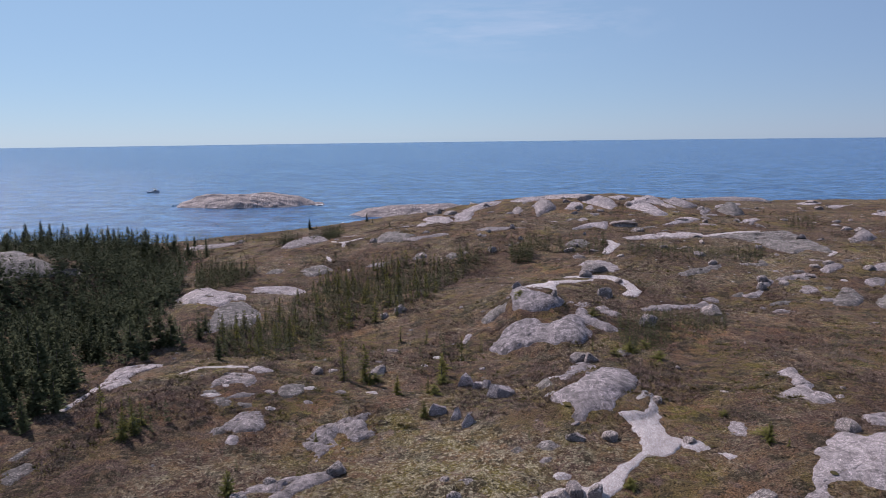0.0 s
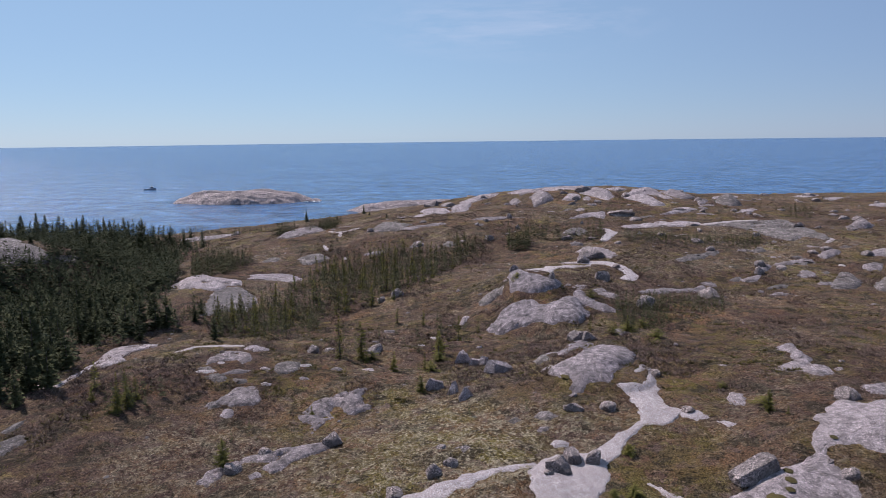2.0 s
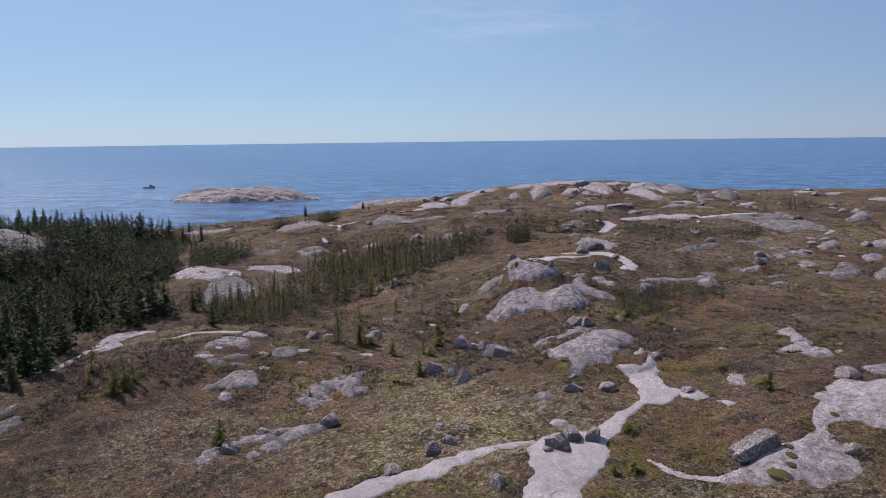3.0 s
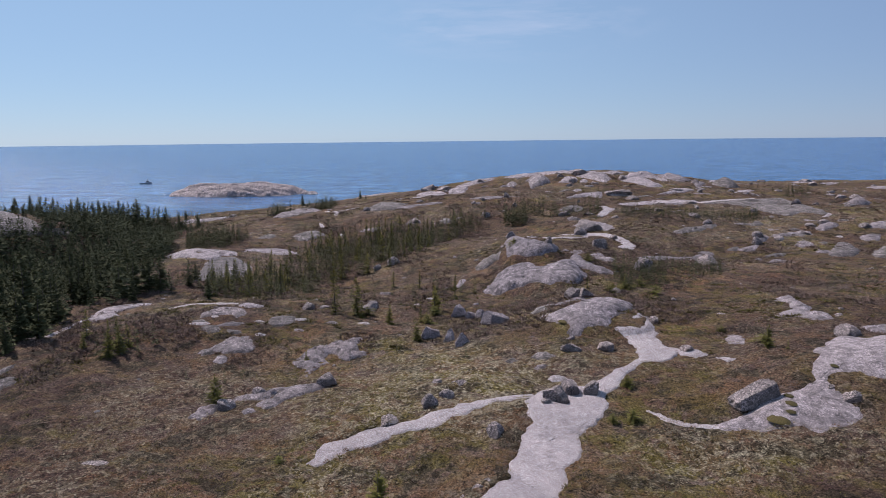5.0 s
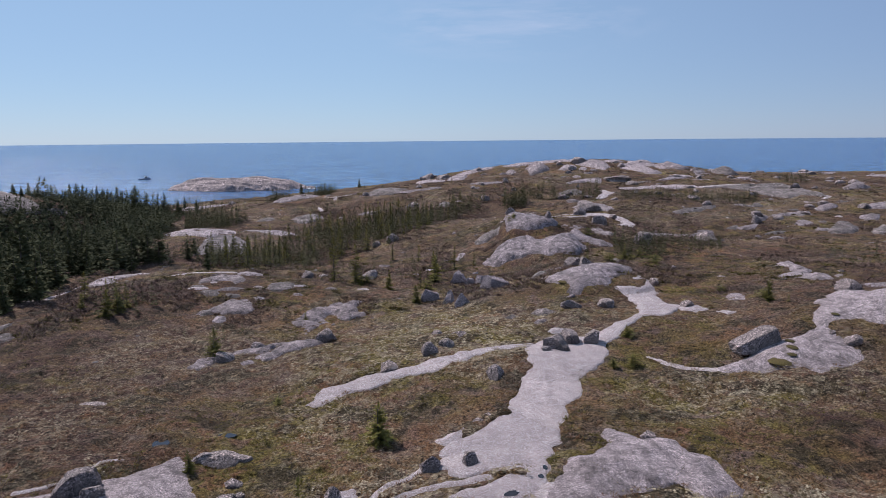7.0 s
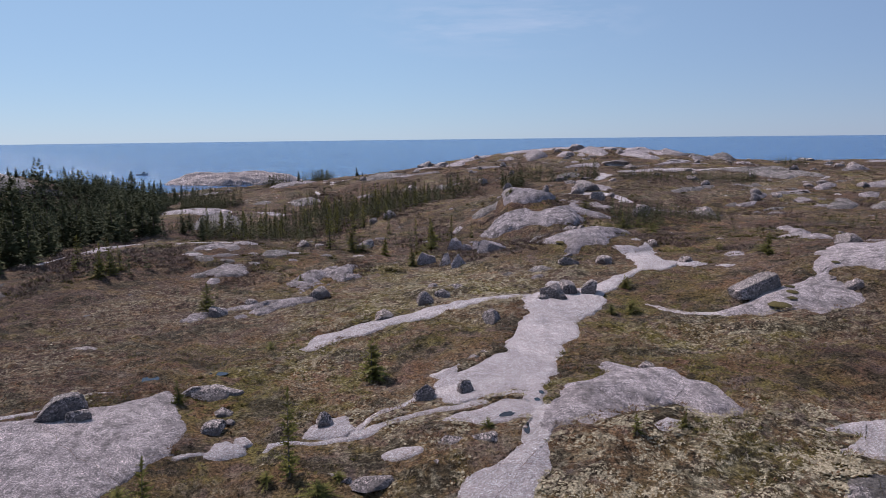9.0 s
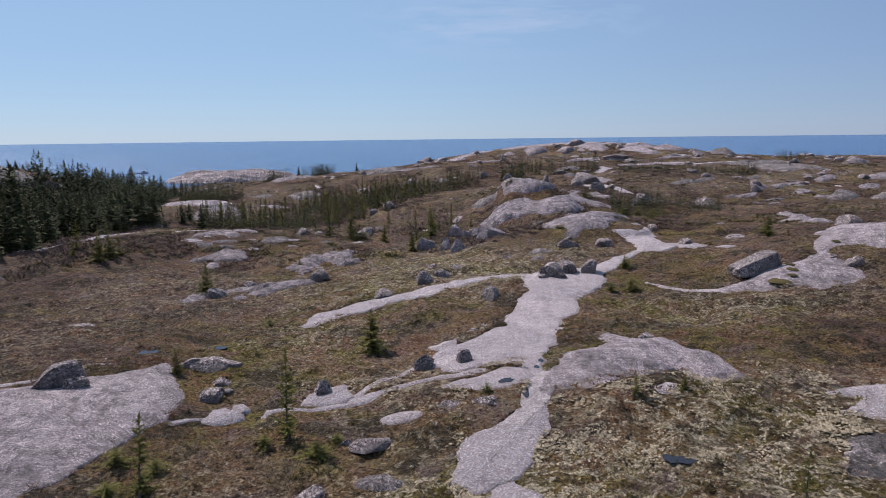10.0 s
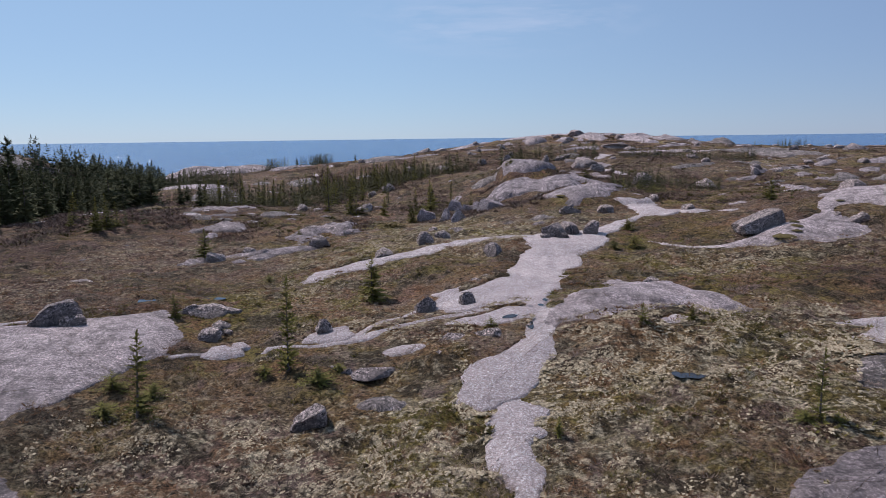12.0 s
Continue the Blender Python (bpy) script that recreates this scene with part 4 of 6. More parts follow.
trail([(-25.9, 181.9, 1.4), (-25.4, 177.0, 1.0)], "thin pale path on the far slope")
trail([(-28.1, 169.3, 1.0), (-26.7, 164.9, 1.2)], "small pale strip of bare granite")
outcrop([(-22.2, 157.9), (-21.2, 158.4), (-20.8, 156.8), (-21.5, 156.3)], 0.15, 0.5, "small pale granite slab in the heath")
# far hillside and crest
outcrop([(-17.9, 158.5), (-16.2, 160.1), (-12.0, 159.7), (-13.4, 157.3)], 0.4, 1, "low grey granite outcrop on the far slope")
outcrop([(-7.3, 160.4), (-6.1, 163.1), (-4.5, 163.8), (-3.5, 160.4), (-6.4, 159.0)], 0.5, 1, "low grey granite outcrop on the far slope")
outcrop([(0.4, 159.8), (2.1, 162.2), (4.3, 159.8), (2.0, 157.6)], 0.3, 1, "low lichen-grey granite outcrop")
outcrop([(-18.1, 180.6), (-16.0, 190.6), (-13.1, 193.4), (-9.6, 186.1), (-6.8, 181.2), (-9.8, 176.4), (-13.4, 176.6), (-16.6, 177.1)], 0.7, 1.5, "lichen-grey granite whaleback on the far slope")
outcrop([(-8.3, 202.5), (-6.7, 217.3), (-3.7, 211.0), (-5.4, 198.4)], 0.4, 1.2, "pale granite slab at the end of the hill")
outcrop([(-6.5, 227.6), (-2.5, 230.0), (2.1, 222.6), (3.3, 209.4), (0.3, 203.3), (-4.0, 211.5)], 0.6, 1.5, "pale granite slab at the end of the hill")
outcrop([(3.2, 205.5), (4.0, 226.0), (6.8, 230.6), (10.4, 227.8), (8.2, 208.8), (5.2, 202.8)], 0.6, 1.5, "pale granite slab at the end of the hill")
outcrop([(6.5, 232.3), (12.1, 242.7), (17.3, 247.1), (21.3, 243.6), (18.2, 233.7), (12.3, 229.4), (8.5, 224.9)], 0.5, 2, "bare pale granite along the hill crest")
outcrop([(20.9, 211.6), (22.3, 221.6), (24.6, 223.1), (25.1, 217.0), (22.8, 210.1)], 0.8, 0.8, "small steep granite face on the far hillside")
outcrop([(28.8, 222.2), (30.6, 227.8), (32.5, 228.8), (34.9, 223.8), (34.5, 213.3), (30.3, 206.8), (27.2, 201.2)], 1.2, 1.2, "steep granite face on the far hillside")
outcrop([(36.7, 212.3), (40.3, 221.0), (43.8, 220.7), (42.8, 212.1), (38.9, 208.5)], 0.6, 1, "pale granite outcrop on the hillside")
outcrop([(43.3, 213.9), (46.2, 215.0), (44.5, 207.0), (42.9, 209.2)], 0.6, 1, "pale granite outcrop on the hillside")
outcrop([(36.4, 192.4), (39.1, 196.5), (40.4, 193.8), (37.9, 190.6)], 0.5, 1, "pale granite outcrop on the hillside")
outcrop([(8.2, 180.2), (11.3, 183.4), (17.2, 182.7), (22.8, 180.6), (16.8, 178.8), (12.4, 177.5)], 0.2, 0.8, "thin strip of bare granite on the hillside")
outcrop([(22.4, 238.6), (29.2, 247.4), (34.4, 242.2), (42.6, 244.3), (47.8, 241.1), (49.5, 235.5), (47.4, 229.5), (40.1, 230.2), (33.0, 232.4), (25.5, 231.9)], 0.5, 2, "bare pale granite along the hill crest")
outcrop([(43.8, 222.7), (48.0, 228.0), (52.0, 229.5), (53.7, 221.4), (53.1, 213.9), (49.7, 207.9), (47.6, 213.7), (45.1, 218.2)], 0.9, 2, "bare pale granite on the hill crest")
outcrop([(53.4, 229.2), (59.1, 232.2), (61.1, 227.0), (56.0, 223.3)], 0.5, 2, "bare pale granite on the hill crest")
outcrop([(56.9, 216.5), (62.1, 226.0), (67.8, 233.3), (70.6, 230.2), (69.7, 221.1), (70.5, 210.2), (67.9, 211.4), (65.4, 218.7), (60.2, 215.8)], 1.2, 3.5, "smooth pale granite dome on the hill crest")
outcrop([(55.1, 211.0), (60.5, 216.8), (63.9, 215.4), (64.4, 205.8), (63.9, 198.3), (59.7, 196.6), (58.2, 205.5)], 0.8, 2.5, "smooth pale granite sheet below the crest")
outcrop([(70.6, 226.0), (77.9, 232.4), (80.4, 227.7), (79.5, 217.1), (73.8, 212.3), (71.2, 217.6)], 1.0, 2.5, "rounded granite dome on the hill crest")
outcrop([(73.9, 201.6), (80.5, 216.4), (81.5, 212.3), (75.5, 202.0)], 0.6, 1, "small granite outcrop on the far hillside")
outcrop([(83.6, 217.0), (105.4, 258.5), (108.0, 253.9), (90.6, 224.4)], 0.5, 1.5, "pale granite on the far skyline")
outcrop([(82.1, 210.2), (91.5, 228.8), (102.2, 248.0), (92.7, 218.5), (88.0, 204.1), (82.9, 201.0), (81.9, 205.4)], 2.0, 2.0, "steep dark granite knob near the shore")
outcrop([(78.4, 185.1), (84.2, 194.5), (89.7, 197.2), (84.2, 189.1)], 0.3, 1, "pale granite slab on the far slope")
outcrop([(131.7, 263.2), (142.6, 274.2), (142.9, 263.3), (130.8, 251.3)], 0.5, 2, "pale granite on the far skyline")
outcrop([(129.0, 238.5), (138.3, 248.3), (142.4, 246.8), (130.5, 232.6)], 0.4, 1.5, "pale granite on the far skyline")
outcrop([(92.6, 158.4), (102.8, 172.0), (104.7, 171.8), (98.6, 158.7), (93.7, 155.8)], 1.0, 1.2, "rounded granite outcrop on the far slope")
outcrop([(129.3, 211.9), (136.7, 218.3), (140.8, 213.9), (130.0, 204.8)], 0.4, 1.2, "pale granite slab on the far slope")
# boulders
boulders([(8.6, 49.0, 2.01, 2.01, 1.02), (9.9, 50.3, 1.37, 1.37, 1.13), (11.3, 50.0, 1.28, 1.28, 1.04), (7.7, 48.1, 0.58, 0.58, 0.42)], "dark grey lichened boulder on the granite path", "boulders on the path")
wedge_boulder(21.6, 45.9, 3.5, 1.35, 1.3, 24, "long wedge-shaped dark granite boulder on a slab")
boulders([(-0.8, 49.0, 1.2, 1.2, 1.03), (-0.1, 52.6, 1.18, 1.18, 0.82), (0.6, 50.2, 1.14, 1.14, 0.7), (1.7, 52.4, 1.35, 1.35, 0.72)], "dark angular boulder in a cluster beside the slab", "boulder cluster")
boulders([(-17.0, 53.7, 1.28, 1.28, 0.96), (-15.1, 56.8, 0.96, 0.96, 0.69), (-9.7, 58.1, 1.56, 1.56, 0.99), (-3.5, 47.3, 1.48, 1.48, 0.74), (3.6, 43.7, 1.14, 1.14, 0.99), (2.7, 38.0, 0.68, 0.68, 0.48)], "dark grey boulder in low heath", "heath boulders")
boulders([(-16.85, 30.1, 1.9, 1.5, 1.25), (-15.8, 29.5, 0.85, 0.75, 0.55), (-5.1, 30.1, 0.65, 0.65, 0.61), (-0.5, 32.3, 0.92, 0.92, 0.7), (1.4, 32.2, 0.81, 0.81, 0.71), (10.6, 33.6, 0.68, 0.68, 0.47), (-4.2, 21.2, 1.1, 0.95, 0.72), (-4.0, 25.4, 0.43, 0.43, 0.31), (-10.0, 30.0, 0.95, 0.8, 0.6), (-9.6, 30.9, 0.5, 0.5, 0.3), (-10.2, 32.1, 0.85, 0.7, 0.42), (-11.3, 34.7, 2.0, 1.3, 0.72), (-12.7, 34.6, 1.1, 0.9, 0.65), (0.0, 25.2, 0.62, 0.55, 0.42), (0.7, 27.0, 0.95, 0.7, 0.4), (2.1, 26.7, 1.05, 0.8, 0.45), (-2.5, 24.8, 1.3, 1.0, 0.32), (-3.4, 25.0, 0.4, 0.3, 0.25), (2.1, 37.3, 0.68, 0.68, 0.37), (-22.3, 42.6, 1.55, 1.55, 0.56)], "weathered grey granite boulder with lichen", "near boulders")
boulders([(33.9, 56.1, 1.88, 1.88, 0.98), (27.7, 44.6, 1.13, 1.13, 0.7), (27.1, 46.2, 0.39, 0.39, 0.27), (21.1, 57.3, 1.04, 1.04, 0.5), (21.2, 67.0, 0.86, 0.86, 0.79), (38.5, 65.2, 0.88, 0.88, 0.5)], "rounded grey granite boulder in the heath", "heath boulders")
boulders([(2.5, 77.6, 1.96, 1.17, 1.7), (3.7, 76.5, 1.55, 0.93, 1.17), (1.1, 67.2, 1.4, 0.7, 1.29), (2.1, 65.2, 1.6, 0.96, 1.14), (-0.3, 69.3, 2.04, 1.22, 1.2), (5.9, 72.9, 2.49, 1.74, 1.25), (4.7, 76.1, 1.55, 1.08, 1.03), (4.5, 83.7, 1.1, 1.1, 0.55)], "jagged upright granite block with pale streaks", "jagged blocks", CLEANROCK)
boulders([(29.5, 136.0, 4.95, 4.95, 2.07), (26.2, 113.3, 2.34, 2.34, 2.0), (26.8, 131.1, 1.98, 1.98, 1.35), (11.8, 110.3, 1.38, 1.38, 0.99), (-6.9, 114.1, 1.88, 1.88, 1.51), (-9.8, 113.5, 1.49, 1.49, 1.31), (-8.1, 83.7, 2.1, 2.1, 1.41), (16.6, 84.1, 1.79, 1.79, 1.54), (18.0, 83.4, 1.51, 1.51, 1.4), (29.0, 97.9, 2.84, 1.99, 1.97), (43.0, 110.0, 2.76, 2.76, 1.58), (-15.8, 83.7, 1.44, 1.44, 0.88), (11.7, 59.0, 1.53, 1.53, 0.93), (14.5, 58.9, 1.42, 1.42, 0.62), (8.7, 63.5, 0.66, 0.66, 0.44), (28.5, 68.7, 1.4, 1.4, 0.63), (47.8, 184.6, 7.31, 7.31, 2.42), (11.2, 161.2, 1.81, 1.81, 1.81)], "grey granite boulder in the heath", "heath boulders")
boulders([(-13.8, 84.2, 1.15, 1.15, 0.58), (32.1, 126.7, 1.28, 1.28, 0.88)], "grey granite boulder in the heath", "heath boulders")
boulders([(47.5, 226.3, 2.85, 2.85, 1.36), (10.8, 254.4, 2.45, 2.45, 1.43), (3.1, 229.3, 4.46, 4.46, 1.49), (47.4, 183.9, 5.26, 5.26, 1.81), (11.6, 176.6, 1.74, 1.74, 1.31), (-17.8, 178.4, 1.77, 1.77, 1.19), (64.2, 189.2, 2.46, 2.46, 0.97), (68.6, 128.6, 1.93, 1.93, 0.97), (56.2, 121.8, 1.46, 1.46, 1.61), (48.9, 175.4, 2.83, 2.83, 1.17), (124.7, 269.7, 2.6, 2.6, 1.43), (137.3, 261.1, 3.77, 3.77, 1.42), (77.2, 210.4, 2.08, 2.08, 1.29), (81.1, 179.3, 2.11, 2.11, 0.99), (123.5, 230.6, 2.57, 2.57, 1.25), (81.6, 238.2, 1.91, 1.91, 1.01), (26.7, 227.1, 1.67, 1.67, 0.93), (39.1, 229.8, 1.75, 1.75, 0.98)], "boulder standing on the far hillside", "far boulders")
boulders([(-5.1, 160.9, 2.58, 2.58, 1.03), (53.3, 144.4, 2.45, 2.45, 1.3), (-62.5, 215.5, 2.53, 2.53, 1.13), (100.4, 173.9, 2.64, 2.64, 1.35), (101.3, 169.4, 2.01, 2.01, 1.17), (93.6, 191.8, 1.92, 1.92, 0.89), (-0.6, 244.3, 2.83, 2.83, 1.21), (61.0, 123.7, 1.89, 1.89, 0.94), (81.2, 131.4, 1.95, 1.95, 1.14), (75.7, 135.9, 1.82, 1.82, 0.91), (59.8, 137.4, 1.65, 1.65, 0.77)], "boulder standing on the far hillside", "far boulders")
boulders([(-2.3, 237.1, 4.96, 3.96, 2.38), (-4.2, 182.5, 1.76, 1.41, 1.1), (14.4, 232.7, 1.69, 1.35, 1.17), (17.7, 179.3, 1.45, 1.16, 1.81), (39.3, 222.5, 1.82, 1.45, 1.36), (45.6, 223.8, 4.77, 3.82, 1.84), (40.9, 210.6, 2.07, 1.66, 1.29), (45.9, 204.3, 2.02, 1.62, 1.26), (56.1, 212.7, 2.48, 1.98, 1.55), (69.7, 186.2, 1.6, 1.28, 1.2), (48.3, 152.6, 2.06, 1.65, 1.13), (69.4, 152.9, 1.62, 1.3, 1.01), (82.1, 159.6, 2.02, 1.62, 1.26), (85.4, 157.4, 1.44, 1.15, 1.08), (28.9, 147.1, 2.41, 1.93, 1.36), (16.6, 103.6, 0.85, 0.68, 1.27), (18.8, 167.8, 1.09, 0.87, 1.36), (53.7, 137.7, 1.67, 1.33, 1.04), (58.2, 125.6, 2.01, 1.61, 1.39), (72.4, 135.1, 1.73, 1.38, 1.08), (90.8, 153.6, 1.72, 1.38, 1.08)], "boulder standing on the hill crest", "far boulders")
# lone spruces: x, y, height
spruces([(-3.4, 36.3, 2.31), (-12.7, 33.0, 1.29), (-12.5, 64.2, 1.19), (-18.2, 54.6, 2.4), (7.8, 25.3, 1.11), (9.9, 26.0, 0.84), (3.4, 18.7, 0.56)], "short bushy green spruce in the heath", "bushy")
spruces([(-5.75, 25.55, 3.6), (-9.85, 21.5, 2.9), (10.4, 17.7, 2.05)], "thin straggly spruce with a bare stem", "thin")
spruces([(-2.1, 68.6, 1.89), (-9.6, 80.7, 2.15), (14.2, 50.8, 1.01), (-0.1, 81.8, 3.12), (26.8, 55.1, 2.03), (-5.4, 75.8, 2.32), (-34.3, 66.1, 1.66), (-30.9, 63.9, 2.65), (-30.3, 64.8, 2.37)], "small green spruce in the heath", "bushy")
spruces([(-12.0, 80.7, 5.18), (-9.6, 80.9, 4.46), (-8.8, 80.0, 1.89), (-6.3, 98.5, 2.47), (2.2, 88.7, 3.57), (-1.9, 75.4, 2.23), (27.8, 53.8, 0.78), (-35.6, 69.4, 2.95), (-32.1, 66.8, 2.82), (-31.2, 66.9, 3.12), (-30.3, 67.0, 2.49), (-0.3, 79.6, 3.65), (-2.6, 97.1, 2.38), (19.1, 87.6, 2.19), (23.7, 86.9, 2.19)], "slender dwarf spruce in the heath", "thin")
spruces([(-44.4, 233.8, 3.65), (-42.4, 235.1, 1.62), (-26.3, 243.8, 3.05), (-33.8, 230.4, 2.16), (-23.6, 236.6, 1.58), (-16.2, 215.4, 1.65), (-76.4, 214.5, 3.47), (-73.1, 215.2, 2.31)], "small dark spruce near the shore", "tall")
spruces([(-41.7, 66.1, 3.62), (-42.7, 70.0, 5.6), (-41.0, 70.5, 5.6), (-42.7, 77.5, 5.6), (-50.4, 95.7, 5.6), (-36.7, 105.2, 2.48), (-36.1, 100.9, 2.85), (-29.5, 88.9, 3.19), (-43.3, 94.6, 5.6), (-50.5, 100.5, 5.6), (-49.4, 102.0, 5.6), (-42.0, 96.1, 5.55), (-40.1, 96.5, 5.26), (-38.7, 96.8, 5.06)], "tall dark spruce at the edge of the wood", "tall")
spruces([(-6.6, 25.3, 0.99), (-4.4, 24.1, 1.32), (-3.8, 25.2, 0.69), (-11.5, 23.5, 1.5), (-10.0, 23.2, 1.08), (-11.0, 21.6, 0.94), (10.0, 17.7, 0.8), (10.8, 17.5, 0.69), (8.0, 25.9, 0.83), (9.9, 26.1, 0.88), (2.2, 27.8, 0.87)], "low spreading olive green juniper bush", "juniper", "juniper bushes")
spruces([(14.3, 50.8, 1.7), (13.2, 45.4, 1.69), (11.8, 45.3, 1.25), (-0.3, 78.6, 2.71), (23.7, 86.9, 2.45), (26.0, 88.7, 2.99), (-10.4, 42.9, 1.52), (21.9, 100.4, 2.47), (11.7, 105.9, 2.26), (26.3, 82.9, 2.79), (21.4, 85.3, 2.44), (26.2, 63.0, 1.59), (27.1, 56.5, 1.93), (-1.2, 75.3, 2.49), (-8.3, 80.9, 2.06), (-31.0, 66.9, 2.26), (-30.9, 63.6, 1.82)], "low spreading olive green juniper bush", "juniper", "juniper bushes")


# ---- the wood and the dwarf spruces ----
def inside(px, py, outline):
    hit = False
    for (ax, ay), (bx, by) in zip(outline, outline[1:] + outline[:1]):
        if (ay > py) != (by > py) and px < ax + (bx - ax) * (py - ay) / (by - ay):
            hit = not hit
    return hit


def stony(px, py):
    for field, (x0, x1, y0, y1), rise, soft in ROCKS:
        if x0 < px < x1 and y0 < py < y1 and field(np.array([px]), np.array([py]))[0] > 0.1:
            return True
    return False


def scatter(outline, count, gap, seed, taken=()):
    rng = random.Random(seed)
    xs, ys = [p[0] for p in outline], [p[1] for p in outline]
    got, cells = [], {}
    for x, y in taken:
        cells.setdefault((int(x // gap), int(y // gap)), []).append((x, y))
    for _ in range(count * 40):
        x, y = rng.uniform(min(xs), max(xs)), rng.uniform(min(ys), max(ys))
        if not inside(x, y, outline):
            continue
        cx, cy = int(x // gap), int(y // gap)
        near = [p for i in (-1, 0, 1) for j in (-1, 0, 1) for p in cells.get((cx + i, cy + j), [])]
        if all((x - a) ** 2 + (y - b) ** 2 > gap * gap for a, b in near) and not stony(x, y):
            got.append((x, y))
            cells.setdefault((cx, cy), []).append((x, y))
        if len(got) >= count:
            break
    return got, rng


def thicket(name, rows, kind, label, category, material):
    """Trees past counting, joined: x, y, height."""
    variants = []
    for v in range(4):
        radius, start, whorls, dens = {"far": (0.20, 0.04, 10, 0.45), "dwarf": (0.11, 0.04, 9, 0.5)}[kind]
        me = crown_mesh(1.0, radius, start, whorls, 900 + v + (50 if kind == "dwarf" else 0), dens, 1.45)
        co = np.empty(len(me.vertices) * 3, np.float32)
        me.vertices.foreach_get("co", co)
        variants.append(co.reshape(-1, 3))
        bpy.data.meshes.remove(me)
    rng = random.Random(3)
    parts = []
    zs = land(np.array([r[0] for r in rows]), np.array([r[1] for r in rows]))
    for (x, y, h), z in zip(rows, zs):
        c = variants[rng.randrange(4)]
        a, fat = rng.uniform(0, 6.283), h * rng.uniform(0.8, 1.4)
        parts.append(np.stack([x + fat * (c[:, 0] * math.cos(a) - c[:, 1] * math.sin(a)), y + fat * (c[:, 0] * math.sin(a) + c[:, 1] * math.cos(a)), z - 0.05 + h * c[:, 2]], 1))
    co = np.concatenate(parts)
    ob = new(name, dress(mesh_from(name, co, tris=np.arange(len(co)).reshape(-1, 3)), material, False))
    return tagged(ob, label, category, "", "stuff")


WOOD_EDGE = [(-43.6, 66.8), (-41.9, 68.7), (-41.0, 74.5), (-45.6, 86.0), (-36.0, 90.5), (-37.2, 97.5), (-42.0, 104.7), (-45.0, 111.6), (-46.0, 120.0), (-57.0, 152.5), (-64.2, 177.2), (-66, 205), (-110, 222), (-150, 215), (-150, 130), (-95, 105), (-80, 76), (-56, 60)]


def canopy(spots, low, high, dice):
    """The sea wind trims the wood to one level that sinks towards the shore."""
    ground = land(np.array([p[0] for p in spots]), np.array([p[1] for p in spots]))
    return [(x, y, min(max(22.9 - 0.045 * (y - 90) + (4.6 if x < -80 and y > 128 else 0.0) - g, 2.8), 9.0) * dice.uniform(low, high)) for (x, y), g in zip(spots, ground)]


wood, rng = scatter(WOOD_EDGE, 210, 2.2, 5)
spruces(canopy(wood, 0.6, 1.15, rng), "tall dark green spruce in a dense wood", "tall", "spruce wood")
EDGE_TREES = [(-45.5, 69.0, 5.0), (-47.5, 71.0, 7.6), (-45.0, 74.5, 4.4), (-45.9, 76.6, 9.2), (-49.5, 76.0, 7.4), (-45.5, 79.0, 4.6), (-51.0, 70.0, 7.0), (-47.5, 83.5, 5.4), (-52.0, 82.0, 7.0), (-46.5, 66.0, 4.0), (-49.0, 88.0, 5.6), (-53.5, 75.0, 7.8), (-46.5, 92.0, 4.8), (-44.0, 71.0, 3.4), (-43.5, 76.5, 3.2)]
spruces(EDGE_TREES, "tall dark green spruce at the edge of the wood", "tall", "spruce wood")
wood = wood + [(x, y) for x, y, h in EDGE_TREES]
more, rng = scatter(WOOD_EDGE, 2000, 0.95, 6, wood)
DEEP = islands("deep spruce needles", (0.040, 0.047, 0.026), (0.108, 0.113, 0.057))
infill, dice = scatter([(-92, 108), (-62, 98), (-47, 120), (-57, 152), (-74, 152), (-80, 130)], 420, 1.1, 16, wood)
thicket("far_wood", canopy(more, 0.38, 0.86, rng) + [(x, y, dice.uniform(3.0, 5.6)) for x, y in infill], "far", "dense dark green spruce wood by the shore", "wood", DEEP)
STAND = [(-31, 92), (-22, 89), (-17, 99), (-20, 108), (-15, 111), (-8, 112), (-2, 116), (0, 128), (8, 150), (8, 158), (-3, 156), (-12, 159), (-18, 155), (-27, 150), (-26, 134), (-30, 116), (-34, 104)]
dwarf, rng = scatter(STAND, 95, 1.6, 9)
spruces([(x, y, rng.uniform(1.8, 4.4)) for x, y in dwarf], "slender dwarf spruce in a thin stand", "thin", "dwarf spruces")
LOW = []
